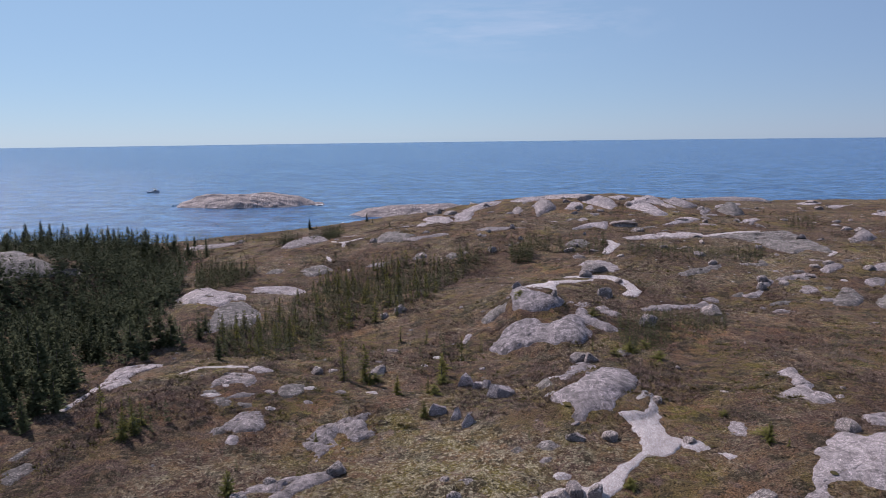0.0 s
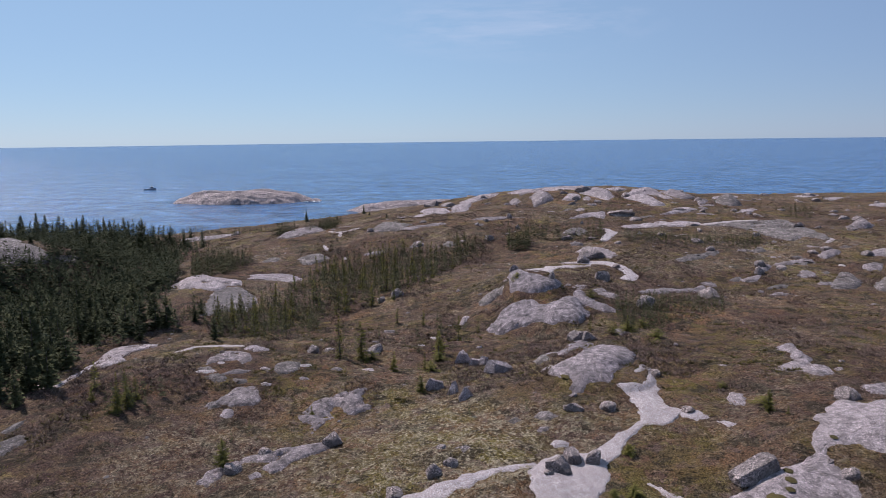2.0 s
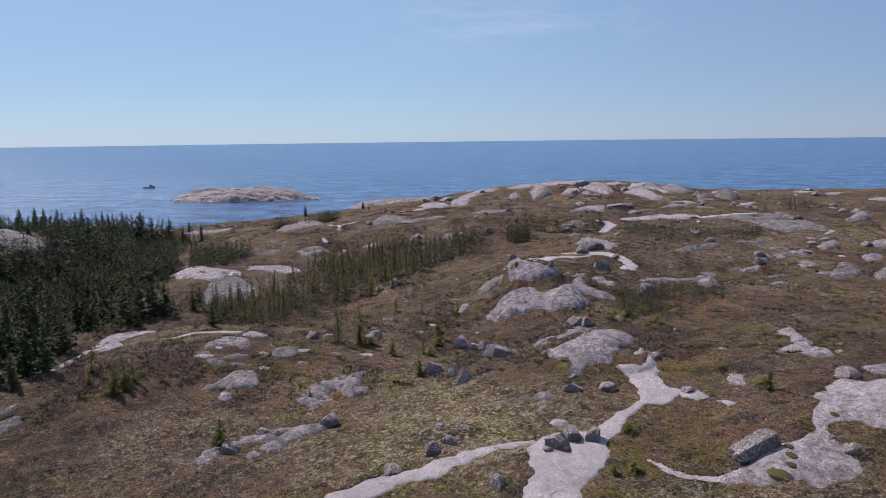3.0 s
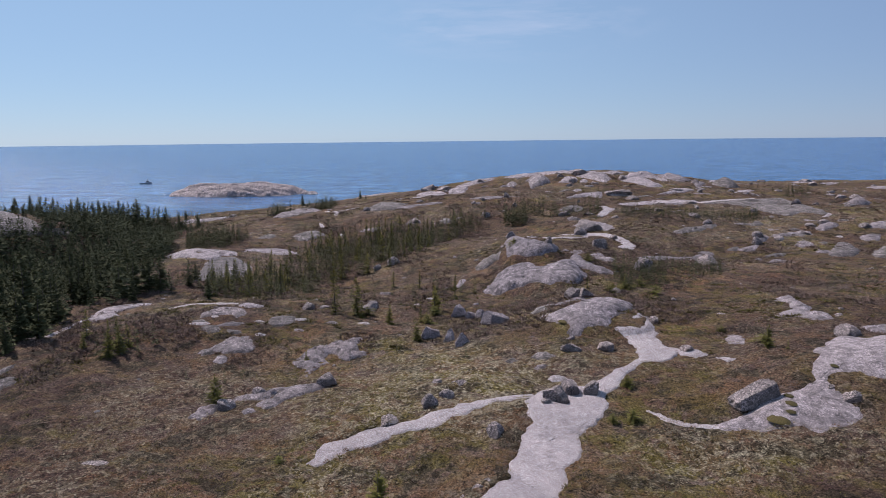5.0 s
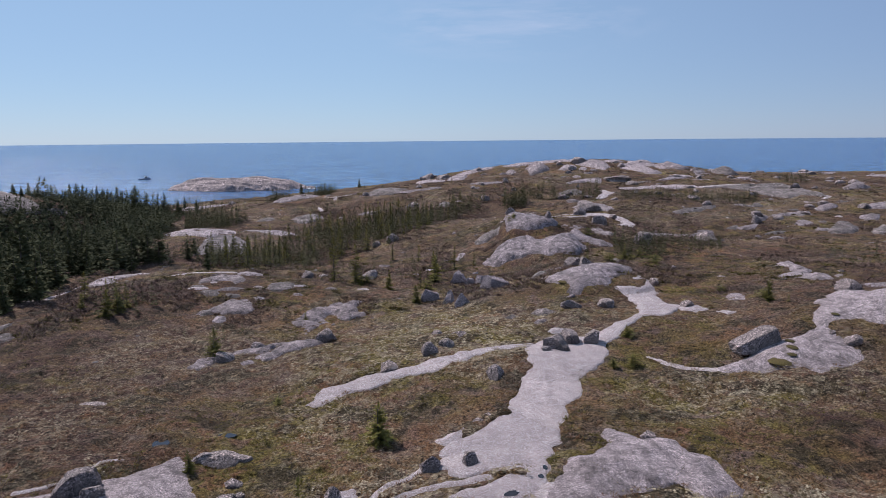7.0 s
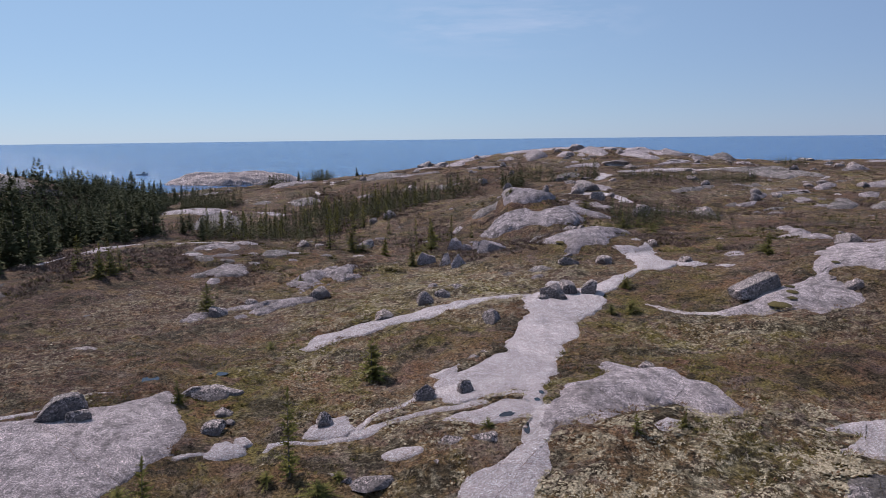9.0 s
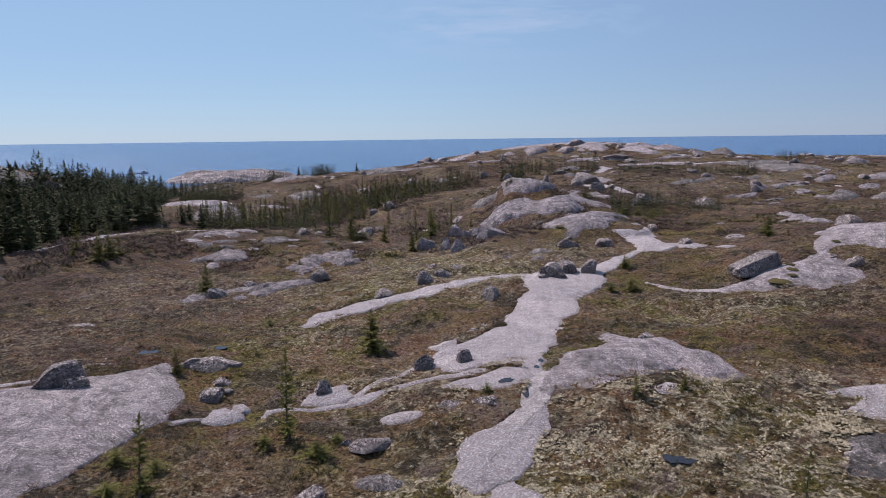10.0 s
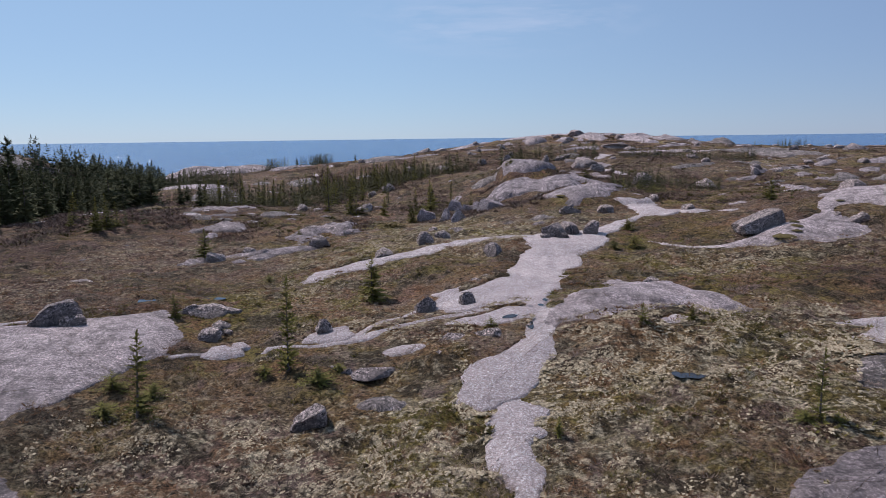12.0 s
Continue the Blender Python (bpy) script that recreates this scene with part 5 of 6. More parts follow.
for outline, count, low, high in (
    (STAND, 900, 1.0, 3.4),
    ([(-45, 126), (-43, 148), (-42, 157), (-51, 164), (-57, 159)], 200, 1.6, 4.0),
    ([(-34, 160), (-20, 158), (-14, 170), (-30, 178)], 40, 0.8, 2.2),
    ([(0, 150), (9, 147), (12, 160), (4, 164)], 50, 1.0, 3.4),
    ([(15, 151), (19, 149), (20, 157), (15.5, 160)], 60, 1.6, 4.6),
    ([(19, 161), (35, 146), (39, 163), (20, 169)], 90, 1.0, 3.4),
    ([(39, 142), (64, 140), (70, 151), (40, 153)], 260, 0.9, 2.4),
    ([(23, 86), (29, 87), (32, 98), (24, 98)], 90, 1.0, 3.0),
    ([(28, 95), (41, 99), (44, 108), (30, 103)], 210, 0.8, 1.9),
    ([(-46, 190), (-30, 189), (-28, 204), (-44, 202)], 200, 1.8, 3.4),
    ([(-100, 226), (-60, 208), (-50, 214), (-90, 232)], 90, 1.5, 3.0),
    ([(87, 180), (93, 175), (105, 197), (100, 205)], 60, 0.8, 2.4),
    ([(108, 222), (160, 226), (165, 245), (110, 240)], 40, 0.8, 2.0),
    ([(-32, 64), (-28, 64), (-28, 69), (-33, 70)], 14, 1.4, 3.0),
    ([(-22, 88), (2, 82), (6, 96), (-18, 101)], 40, 0.8, 2.4),
    ([(-42, 101), (-32, 99), (-30, 108), (-36, 113)], 50, 1.4, 3.4),
    ([(-24, 58), (10, 60), (14, 84), (-20, 88)], 60, 0.5, 1.5),
    ([(25, 60), (60, 70), (70, 110), (30, 105)], 50, 0.5, 1.4),
    ([(0, 168), (110, 168), (120, 225), (0, 220)], 90, 0.8, 2.0),
    ([(44, 74), (60, 78), (64, 90), (48, 90)], 60, 0.6, 1.6),
):
    spots, rng = scatter(outline, count, 0.7, len(LOW) + 11)
    LOW += [(x, y, rng.uniform(low, high)) for x, y in spots]
SCRUB = islands("dwarf spruce needles", (0.048, 0.050, 0.026), (0.135, 0.128, 0.063))
thicket("dwarf_spruce_thicket", LOW, "dwarf", "scattered dwarf spruces and scrub on the heath", "scrub", SCRUB)

# ---- small ragged patches of bare rock ----
rng = random.Random(77)
for outline, count, low, high in (
    ([(-26, 60), (-12, 62), (8, 62), (12, 74), (0, 82), (-26, 80)], 6, 0.3, 0.8),
    ([(40, 105), (60, 110), (95, 120), (100, 150), (60, 150), (45, 130)], 9, 0.5, 1.6),
    ([(-20, 160), (60, 160), (110, 170), (120, 230), (60, 230), (0, 220), (-45, 205)], 18, 0.7, 2.6),
    ([(-3, 20), (-1, 20), (-1, 27), (-4, 27)], 2, 0.4, 0.6),
    ([(2, 50), (14, 52), (10, 60), (0, 60)], 2, 0.3, 0.6),
    ([(-24.9, 65.7), (-28.0, 78.3), (-15.2, 79.9), (-13.6, 64.7)], 8, 0.25, 0.7),
    ([(8.1, 67.9), (10.5, 81.7), (18.3, 80.0), (13.7, 64.5)], 3, 0.25, 0.6),
    ([(50.5, 119.2), (61.8, 144.2), (86.1, 136.1), (70.8, 111.0)], 8, 0.5, 1.3),
    ([(-7.9, 89.7), (-8.0, 113.1), (5.5, 103.8), (5.1, 83.1)], 4, 0.3, 0.7),
):
    spots, dice = scatter(outline, count, 2.0, count)
    for x, y in spots:
        r, a0, long = dice.uniform(low, high), dice.uniform(-0.6, 0.6), dice.uniform(1.2, 2.4)
        ring = []
        for k in range(9):
            t = 0.698 * k
            q = r * dice.uniform(0.55, 1.1)
            px, py = q * long * math.cos(t), q * math.sin(t)
            ring.append((x + px * math.cos(a0) - py * math.sin(a0), y + px * math.sin(a0) + py * math.cos(a0)))
        outcrop(ring, dice.uniform(0.17, 0.35) * min(r, 1.2) + 0.03, 0.35 * r, "small ragged patch of lichened granite in the heath" if dice.random() < 0.5 else "small ragged patch of bare granite in the heath")

# ---- rocks strewn over the far hillside ----
strewn, rng = scatter([(-20, 150), (60, 140), (110, 120), (150, 200), (150, 262), (60, 238), (0, 225), (-45, 205)], 70, 3.0, 21)
for k in range(0, len(strewn), 40):
    boulders([(x, y, rng.uniform(0.8, 2.6), rng.uniform(0.8, 2.4), rng.uniform(0.35, 1.1)) for x, y in strewn[k : k + 40]], "weathered grey rock strewn over the hillside", "hillside rocks", GRANITE if k else BOULDER)
strewn, rng = scatter([(-30, 55), (30, 60), (60, 70), (75, 110), (30, 125), (-25, 95)], 36, 2.5, 22)
boulders([(x, y, rng.uniform(0.4, 1.0), rng.uniform(0.4, 1.0), rng.uniform(0.2, 0.5)) for x, y in strewn], "small grey stone in the heath", "heath stones", GRANITE)


# ---- the ground: one sheet, finer towards the middle of the walk ----
def inside_many(x, y, outline):
    hit = np.zeros(x.shape, bool)
    for (ax, ay), (bx, by) in zip(outline, outline[1:] + outline[:1]):
        hit ^= ((ay > y) != (by > y)) & (x < ax + (bx - ax) * (y - ay) / (by - ay if by != ay else 1e-9))
    return hit.astype(float)


def patch(x, y, a, b, rx, ry):
    return np.exp(-(((x - a) / rx) ** 2 + ((y - b) / ry) ** 2))


def plants(x, y):
    """Shares of rusty bog plants, pale lichen and green moss over the plan."""
    n = fbm(x / 14, y / 14, 3, 70)
    rust = 0.25 + 0.55 * n + 0.7 * patch(x, y, 55, 92, 26, 14) + 0.5 * patch(x, y, -14, 38, 11, 9) + 0.5 * patch(x, y, -8, 76, 7, 5)
    rust = rust + 0.3 * patch(x, y, 20, 210, 60, 40)
    lichen = 0.25 + 0.6 * fbm(x / 8, y / 8, 5, 80) + 0.7 * patch(x, y, 9, 19, 8, 7) + 0.6 * patch(x, y, -5, 20, 6, 4) + 0.6 * patch(x, y, 3, 56, 12, 9)
    lichen = lichen + 0.35 * patch(x, y, -4, 32, 9, 12) + 0.4 * patch(x, y, -19, 60, 7, 12) + 0.35 * patch(x, y, 55, 135, 40, 18) + 0.5 * patch(x, y, -39, 60, 4, 6) - 0.4 * patch(x, y, -14, 40, 9, 10)
    lichen = lichen * (1 - 0.55 * smooth(26, 48, y)) + 0.3 * patch(x, y, 3, 58, 13, 10) + 0.15 * patch(x, y, 0, 19, 18, 7) + 0.35 * patch(x, y, 9, 22, 9, 7)
    moss = 0.58 + 1.1 * fbm(x / 6, y / 6, 4, 90) + 0.4 * patch(x, y, 0, 80, 20, 12) + 0.3 * patch(x, y, -3, 56, 8, 6)
    return np.clip(rust, 0, 1), np.clip(lichen, 0, 1), np.clip(moss, 0, 1)


def ground_sheet():
    radii = np.concatenate([np.linspace(0.01, 12.0, 24, endpoint=False), 12.0 * np.exp(np.linspace(0, math.log(480 / 12.0), 640))])
    fine = np.radians(np.linspace(-42, 42, 440))
    rest = np.radians(np.linspace(42, 318, 70)[1:-1])
    angles = np.concatenate([fine, rest])
    r, a = np.meshgrid(radii, angles, indexing="ij")
    x, y = r * np.sin(a), r * np.cos(a)
    bare = on_rock(x.ravel(), y.ravel()).reshape(x.shape)
    heath = (1 - smooth(-0.08, 0.16, bare)) * (0.40 + 0.60 * smooth(0.1, 1.5, -bare))
    tuss = tussocks(x, y)
    z = land(x, y) + heath * tuss - 0.55 * smooth(0.0, 0.9, bare) + 0.03
    co = np.stack([x.ravel(), y.ravel(), z.ravel()], 1)
    nr, na = x.shape
    idx = np.arange(nr * na).reshape(nr, na)
    nxt = np.roll(idx, -1, 1)
    q = np.stack([idx[:-1], idx[1:], nxt[1:], nxt[:-1]], -1).reshape(-1, 4)[:, ::-1]
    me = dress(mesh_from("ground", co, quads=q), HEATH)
    rust, lichen, moss = plants(co[:, 0], co[:, 1])
    shares = me.color_attributes.new("plants", "FLOAT_COLOR", "POINT")
    shares.data.foreach_set("color", np.stack([rust, lichen, moss, np.ones_like(rust)], 1).astype(np.float32).ravel())
    # darker all over inside the wood's outline as well
    wood = inside_many(co[:, 0], co[:, 1], WOOD_EDGE)
    # side patches darken, middle ones lighten: lens vignetting put into the heather's colour
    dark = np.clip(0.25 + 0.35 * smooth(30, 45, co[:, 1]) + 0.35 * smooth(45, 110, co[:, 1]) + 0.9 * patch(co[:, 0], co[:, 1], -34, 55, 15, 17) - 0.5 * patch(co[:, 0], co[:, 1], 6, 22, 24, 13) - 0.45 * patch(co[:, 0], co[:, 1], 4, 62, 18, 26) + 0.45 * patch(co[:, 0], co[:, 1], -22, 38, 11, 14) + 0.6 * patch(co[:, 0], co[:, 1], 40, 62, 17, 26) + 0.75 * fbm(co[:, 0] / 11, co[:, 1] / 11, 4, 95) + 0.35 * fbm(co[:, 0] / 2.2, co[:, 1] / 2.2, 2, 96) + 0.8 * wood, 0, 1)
    heather_vignette = me.color_attributes.new("heather_vignette", "FLOAT_COLOR", "POINT")
    heather_vignette.data.foreach_set("color", np.stack([dark, dark, dark, np.ones_like(dark)], 1).astype(np.float32).ravel())
    ob = new("ground", me)
    return tagged(ob, "brown and olive heath with moss and pale lichen", "ground", "", "structure")


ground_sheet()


def sea_sheet():
    radii = np.concatenate([np.linspace(60, 900, 60, endpoint=False), np.linspace(900, 4900, 40)])
    r, a = np.meshgrid(radii, np.radians(np.linspace(0, 360, 181)[:-1]), indexing="ij")
    x, y = r * np.sin(a), r * np.cos(a)
    z = 14.0 * smooth(2200, 4900, r)
    nr, na = x.shape
    idx = np.arange(nr * na).reshape(nr, na)
    nxt = np.roll(idx, -1, 1)
    q = np.stack([idx[:-1], nxt[:-1], nxt[1:], idx[1:]], -1).reshape(-1, 4)
    ob = new("water", dress(mesh_from("water", np.stack([x.ravel(), y.ravel(), z.ravel()], 1), quads=q[:, ::-1]), WATER))
    return tagged(ob, "calm blue sea reaching to the horizon", "sea", "", "structure")


sea_sheet()


# ---- low plants, past counting ----
def spread(count, r0, r1, power, seed, wanted):
    """Places on the heath: r0 to r1 from the clip's middle line, where wanted(x, y) exceeds a throw of dice."""
    rs = np.random.RandomState(seed)
    u = rs.rand(count)
    r = (r0**power + u * (r1**power - r0**power)) ** (1 / power)
    a = np.radians(rs.uniform(-39, 39, count))
    x, y = r * np.sin(a), r * np.cos(a)
    ok = (on_rock(x, y) < 0.10) & (rs.rand(count) < wanted(x, y))
    x, y = x[ok], y[ok]
    return x, y, land(x, y) + tussocks(x, y), rs


def tufts(name, places, size, blades, lean, width, material, label, category):
    x, y, z, rs = places
    n = len(x)
    s = size * rs.uniform(0.6, 1.4, n)
    shape = (n, blades)
    ang, rad = rs.uniform(0, 6.283, shape), np.sqrt(rs.rand(*shape)) * 0.8 * s[:, None]
    bx, by = x[:, None] + rad * np.cos(ang), y[:, None] + rad * np.sin(ang)
    bz = np.repeat(z[:, None], blades, 1) - 0.02
    tall = s[:, None] * rs.uniform(0.4, 0.9, shape)
    turn = rs.uniform(0, 6.283, shape)
    w = width * s[:, None] * rs.uniform(0.6, 1.3, shape)
    out = lean * rad + 0.45 * tall
    a = np.stack([bx - w * np.cos(turn), by - w * np.sin(turn), bz], -1)
    b = np.stack([bx + w * np.cos(turn), by + w * np.sin(turn), bz], -1)
    c = np.stack([bx + out * np.cos(ang), by + out * np.sin(ang), bz + tall], -1)
    co = np.stack([a, b, c], 2).reshape(-1, 3)
    ob = new(name, dress(mesh_from(name, co, tris=np.arange(len(co)).reshape(-1, 3)), material, False))
    return tagged(ob, label, category, "", "stuff")


def cushions(name, places, size, flat, material, label, category):
    """Rounded, knobbly low cushions of 18 faces."""
    x, y, z, rs = places
    n = len(x)
    k = np.arange(6) * 6.283 / 6
    ring0 = np.stack([np.cos(k), np.sin(k), 0 * k - 0.1], 1)
    ring1 = np.stack([0.68 * np.cos(k + 0.5), 0.68 * np.sin(k + 0.5), 0 * k + 0.68], 1)
    base = np.vstack([ring0, ring1, [[0, 0, 1.0]]])
    faces = [(i, (i + 1) % 6, 6 + i) for i in range(6)] + [((i + 1) % 6, 6 + (i + 1) % 6, 6 + i) for i in range(6)] + [(6 + i, 6 + (i + 1) % 6, 12) for i in range(6)]
    s = size * rs.uniform(0.5, 1.5, n)
    p = base[None] * (1 + rs.uniform(-0.48, 0.42, (n, 13, 1)))
    t = rs.uniform(0, 6.283, n)[:, None]
    sx = s[:, None] * rs.uniform(0.8, 1.3, (n, 1))
    px, py = p[:, :, 0] * sx, p[:, :, 1] * s[:, None]
    co = np.stack([x[:, None] + px * np.cos(t) - py * np.sin(t), y[:, None] + px * np.sin(t) + py * np.cos(t), z[:, None] + p[:, :, 2] * s[:, None] * flat], -1).reshape(-1, 3)
    tri = (np.array(faces)[None] + 13 * np.arange(n)[:, None, None]).reshape(-1, 3)
    ob = new(name, dress(mesh_from(name, co, tris=tri), material, False))
    return tagged(ob, label, category, "", "stuff")


def clumps(name, places, size, tall, material, label, category):
    """Low ragged cushions of five faces each."""
    x, y, z, rs = places
    n = len(x)
    k = np.arange(5) * 6.283 / 5
    s = size * rs.uniform(0.4, 1.6, (n, 1))
    t = k[None] + rs.uniform(0, 6.283, (n, 1))
    r = s * rs.uniform(0.6, 1.3, (n, 5))
    low = np.stack([x[:, None] + r * np.cos(t), y[:, None] + r * np.sin(t), z[:, None] + s * rs.uniform(-0.15, 0.25, (n, 5))], -1)
    peak = np.stack([x[:, None] + 0.3 * s * rs.uniform(-1, 1, (n, 1)), y[:, None] + 0.3 * s * rs.uniform(-1, 1, (n, 1)), z[:, None] + tall * s * rs.uniform(0.5, 1.4, (n, 1))], -1)
    tri = (np.array([(i, (i + 1) % 5, 5) for i in range(5)])[None] + 6 * np.arange(n)[:, None, None]).reshape(-1, 3)
    ob = new(name, dress(mesh_from(name, np.concatenate([low, peak], 1).reshape(-1, 3), tris=tri), material, False))
    return tagged(ob, label, category, "", "stuff")


PALE_LICHEN = islands("pale reindeer lichen", (0.16, 0.128, 0.084), (0.42, 0.35, 0.24), 24.0)
TWIGS = islands("brown heath twigs", (0.14, 0.098, 0.080), (0.44, 0.33, 0.265), 9.0)
STRAW = islands("dry grass", (0.19, 0.135, 0.068), (0.36, 0.27, 0.15), 9.0)
GREEN_MAT = islands("crowberry and juniper", (0.078, 0.066, 0.018), (0.22, 0.18, 0.052), 9.0)
RUSTY = islands("rusty leaves", (0.11, 0.058, 0.030), (0.26, 0.145, 0.075), 9.0)


def near_lichen(x, y):
    return np.clip(plants(x, y)[1] * 1.3 - 0.25, 0, 1) * np.clip(0.10 + 1.3 * fbm(x / 1.0, y / 1.0, 4, 131), 0, 1)


def near_moss(x, y):
    return np.clip(plants(x, y)[2] - 0.2, 0, 1) * np.clip(0.08 + fbm(x / 1.6, y / 1.6, 2, 132), 0, 1)


def near_rust(x, y):
    return np.clip(0.25 + plants(x, y)[0], 0, 1) * np.clip(0.3 + fbm(x / 1.7, y / 1.7, 2, 133), 0, 1)


def near_twigs(x, y):
    return np.clip(0.45 + 0.8 * fbm(x / 1.5, y / 1.5, 2, 134), 0.08, 1)


def far_stony(x, y):
    return np.clip(0.15 + plants(x, y)[1], 0, 1) * np.clip(1.3 * fbm(x / 9, y / 9, 4, 136) - 0.15, 0, 1) * np.clip((y - 70) / 80, 0.02, 1)


def far_scrub(x, y):
    return np.clip(0.10 + 1.1 * fbm(x / 4.5, y / 7, 3, 137), 0, 0.9)


def grassy(x, y):
    return np.clip(vnoise(x / 2.2, y / 2.2, 135), 0, 1)


clumps("reindeer_lichen", spread(540000, 12, 62, 1.05, 1, near_lichen), 0.052, 0.65, PALE_LICHEN, "pale cushions of reindeer lichen among heath", "lichen")
tufts("heath_twigs", spread(54000, 12, 74, 1.0, 2, near_twigs), 0.13, 14, 0.9, 0.05, TWIGS, "purple-brown leafless heath twigs", "heath")
tufts("rusty_heath", spread(34000, 12, 80, 1.1, 3, near_rust), 0.13, 10, 0.8, 0.17, RUSTY, "low rust-brown heath plants", "heath")
tufts("crowberry_mats", spread(60000, 12, 80, 1.1, 4, near_moss), 0.13, 11, 0.8, 0.20, GREEN_MAT, "olive green mats of crowberry and juniper", "low shrub")
tufts("dry_grass", spread(22000, 12, 60, 1.1, 5, grassy), 0.22, 10, 1.0, 0.035, STRAW, "straw-coloured tufts of dry grass", "grass")
# the grey leafless brush that stands between the dwarf spruces
dice, spots = np.random.RandomState(9), []
for outline, count in ((STAND, 2600), ([(39, 142), (64, 140), (70, 151), (40, 153)], 500), ([(28, 95), (41, 99), (44, 108), (30, 103)], 420), ([(-40, 86), (-33, 88), (-34, 98), (-40, 104)], 260), ([(-45, 126), (-43, 148), (-42, 157), (-51, 164)], 300), ([(44, 74), (60, 78), (64, 90), (48, 90)], 300)):
    lo, hi = np.min(outline, 0), np.max(outline, 0)
    q = lo + (hi - lo) * dice.rand(count, 2)
    thin = fbm(q[:, 0] / 5, q[:, 1] / 5, 3, 138) > -0.15
    spots.append(q[(inside_many(q[:, 0], q[:, 1], outline) > 0) & (on_rock(q[:, 0], q[:, 1]) < 0.1) & thin])
bx, by = np.concatenate(spots).T
tufts("leafless_brush", (bx, by, land(bx, by) + tussocks(bx, by), dice), 0.62, 14, 0.6, 0.022, islands("grey leafless brush", (0.12, 0.090, 0.078), (0.25, 0.205, 0.175), 2.0), "grey leafless brush among dwarf spruces", "brush")
tufts("far_heath", spread(150000, 66, 240, 1.0, 6, far_scrub), 0.30, 8, 0.9, 0.16, islands("dark far heath", (0.078, 0.053, 0.045), (0.26, 0.182, 0.145), 3.0), "brown heath scrub on the far slopes", "heath")
tufts("far_crowberry", spread(60000, 66, 230, 1.0, 8, near_moss), 0.28, 9, 1.0, 0.22, islands("dark crowberry", (0.055, 0.046, 0.014), (0.155, 0.125, 0.042), 3.0), "olive green scrub mats on the far slopes", "low shrub")
cushions("far_stones", spread(22000, 45, 250, 1.0, 7, far_stony), 0.22, 0.45, islands("small weathered stones", (0.12, 0.104, 0.10), (0.33, 0.285, 0.27), 3.0), "small weathered stones showing through the heath", "stones")


# ---- sea marks: island, headland, reef, boat ----
def islet(name, x, y, rx, ry, h, seed, label, category, turn=0.0):
    """A bare granite island with ledges, its foot under the water."""
    nx, ny = 150, 90
    u, v = np.meshgrid(np.linspace(-1.15, 1.15, nx), np.linspace(-1.15, 1.15, ny))
    lx, ly = u * rx, v * ry
    rr = np.hypot(u, v) + 0.10 * fbm(lx / 11 + seed, ly / 11, 4, seed)
    dome = np.clip(1 - np.clip(rr, 0, 1.3) ** 3.4, -0.5, 1)
    z = h * dome * (1 + 0.16 * fbm(lx / 14, ly / 9, 3, seed + 4)) + 0.10 * h * fbm(lx / 16 + 0.2 * ly, ly / 2.2, 4, seed + 9) * np.clip(dome + 0.3, 0, 1)
    step = 0.14 * h
    z = 0.7 * z + 0.3 * (np.floor(z / step) + smooth(0.55, 1.0, z / step - np.floor(z / step))) * step
    z = np.where(dome < -0.3, -3, z)
    ca, sa2 = math.cos(radians(turn)), math.sin(radians(turn))
    co = np.stack([(x + lx * ca - ly * sa2).ravel(), (y + lx * sa2 + ly * ca).ravel(), z.ravel()], 1)
    idx = np.arange(nx * ny).reshape(ny, nx)
    q = np.stack([idx[:-1, :-1], idx[:-1, 1:], idx[1:, 1:], idx[1:, :-1]], -1).reshape(-1, 4)
    ob = new(name, dress(mesh_from(name, co, quads=q), SHORE))
    return tagged(ob, label, category)


islet("island", -142, 513, 52, 24, 7.6, 3, "low bare pinkish granite island in blue sea", "island")
islet("headland", -12, 441, 46, 20, 5.2, 7, "low pale granite headland with dark clefts", "headland")
islet("reef", 205, 505, 26, 9, 2.2, 12, "low dark rocky reef with breaking water", "reef")
islet("reef", 182, 498, 16, 8, 2.6, 15, "low pale rocky reef beside sheltered water", "reef")


def surf(x, y, w, d, seed, label):
    """A strip of broken water."""
    rng2 = np.random.RandomState(seed)
    n = 14
    t = np.linspace(-1, 1, n)
    half = 0.5 * d * (1 - t**2) ** 0.5 * rng2.uniform(0.4, 1.3, n)
    mid = 0.35 * d * rng2.uniform(-1, 1, n)
    co = [(x + 0.5 * w * a, y + m + s * b, 0.25 + 0.35 * (s < 0)) for a, b, m in zip(t, half, mid) for s in (-1, 1)]
    q = np.array([(2 * i, 2 * i + 1, 2 * i + 3, 2 * i + 2) for i in range(n - 1)])
    tagged(new("surf", dress(mesh_from("surf", np.array(co), quads=q), FOAM)), label, "surf", "surf")


surf(-91, 503, 13, 9, 1, "white surf breaking on the island's point")
surf(-160, 488, 9, 2.0, 2, "thin white surf along the island's foot")
surf(-139, 488, 11, 2.0, 3, "thin white surf along the island's foot")
surf(-122, 489, 7, 1.6, 4, "thin white surf along the island's foot")
surf(-194, 512, 7, 2.0, 5, "thin white surf along the island's foot")
surf(196, 522, 16, 7, 6, "white surf breaking behind the reef")


def part(name, bm, material, parent, label=""):
    me = bpy.data.meshes.new(name)
    bmesh.ops.recalc_face_normals(bm, faces=bm.faces)
    bm.to_mesh(me)
    bm.free()
    ob = new(name, dress(me, material, False))
    ob.parent = parent
    if label:
        ob["label"] = label
    return ob


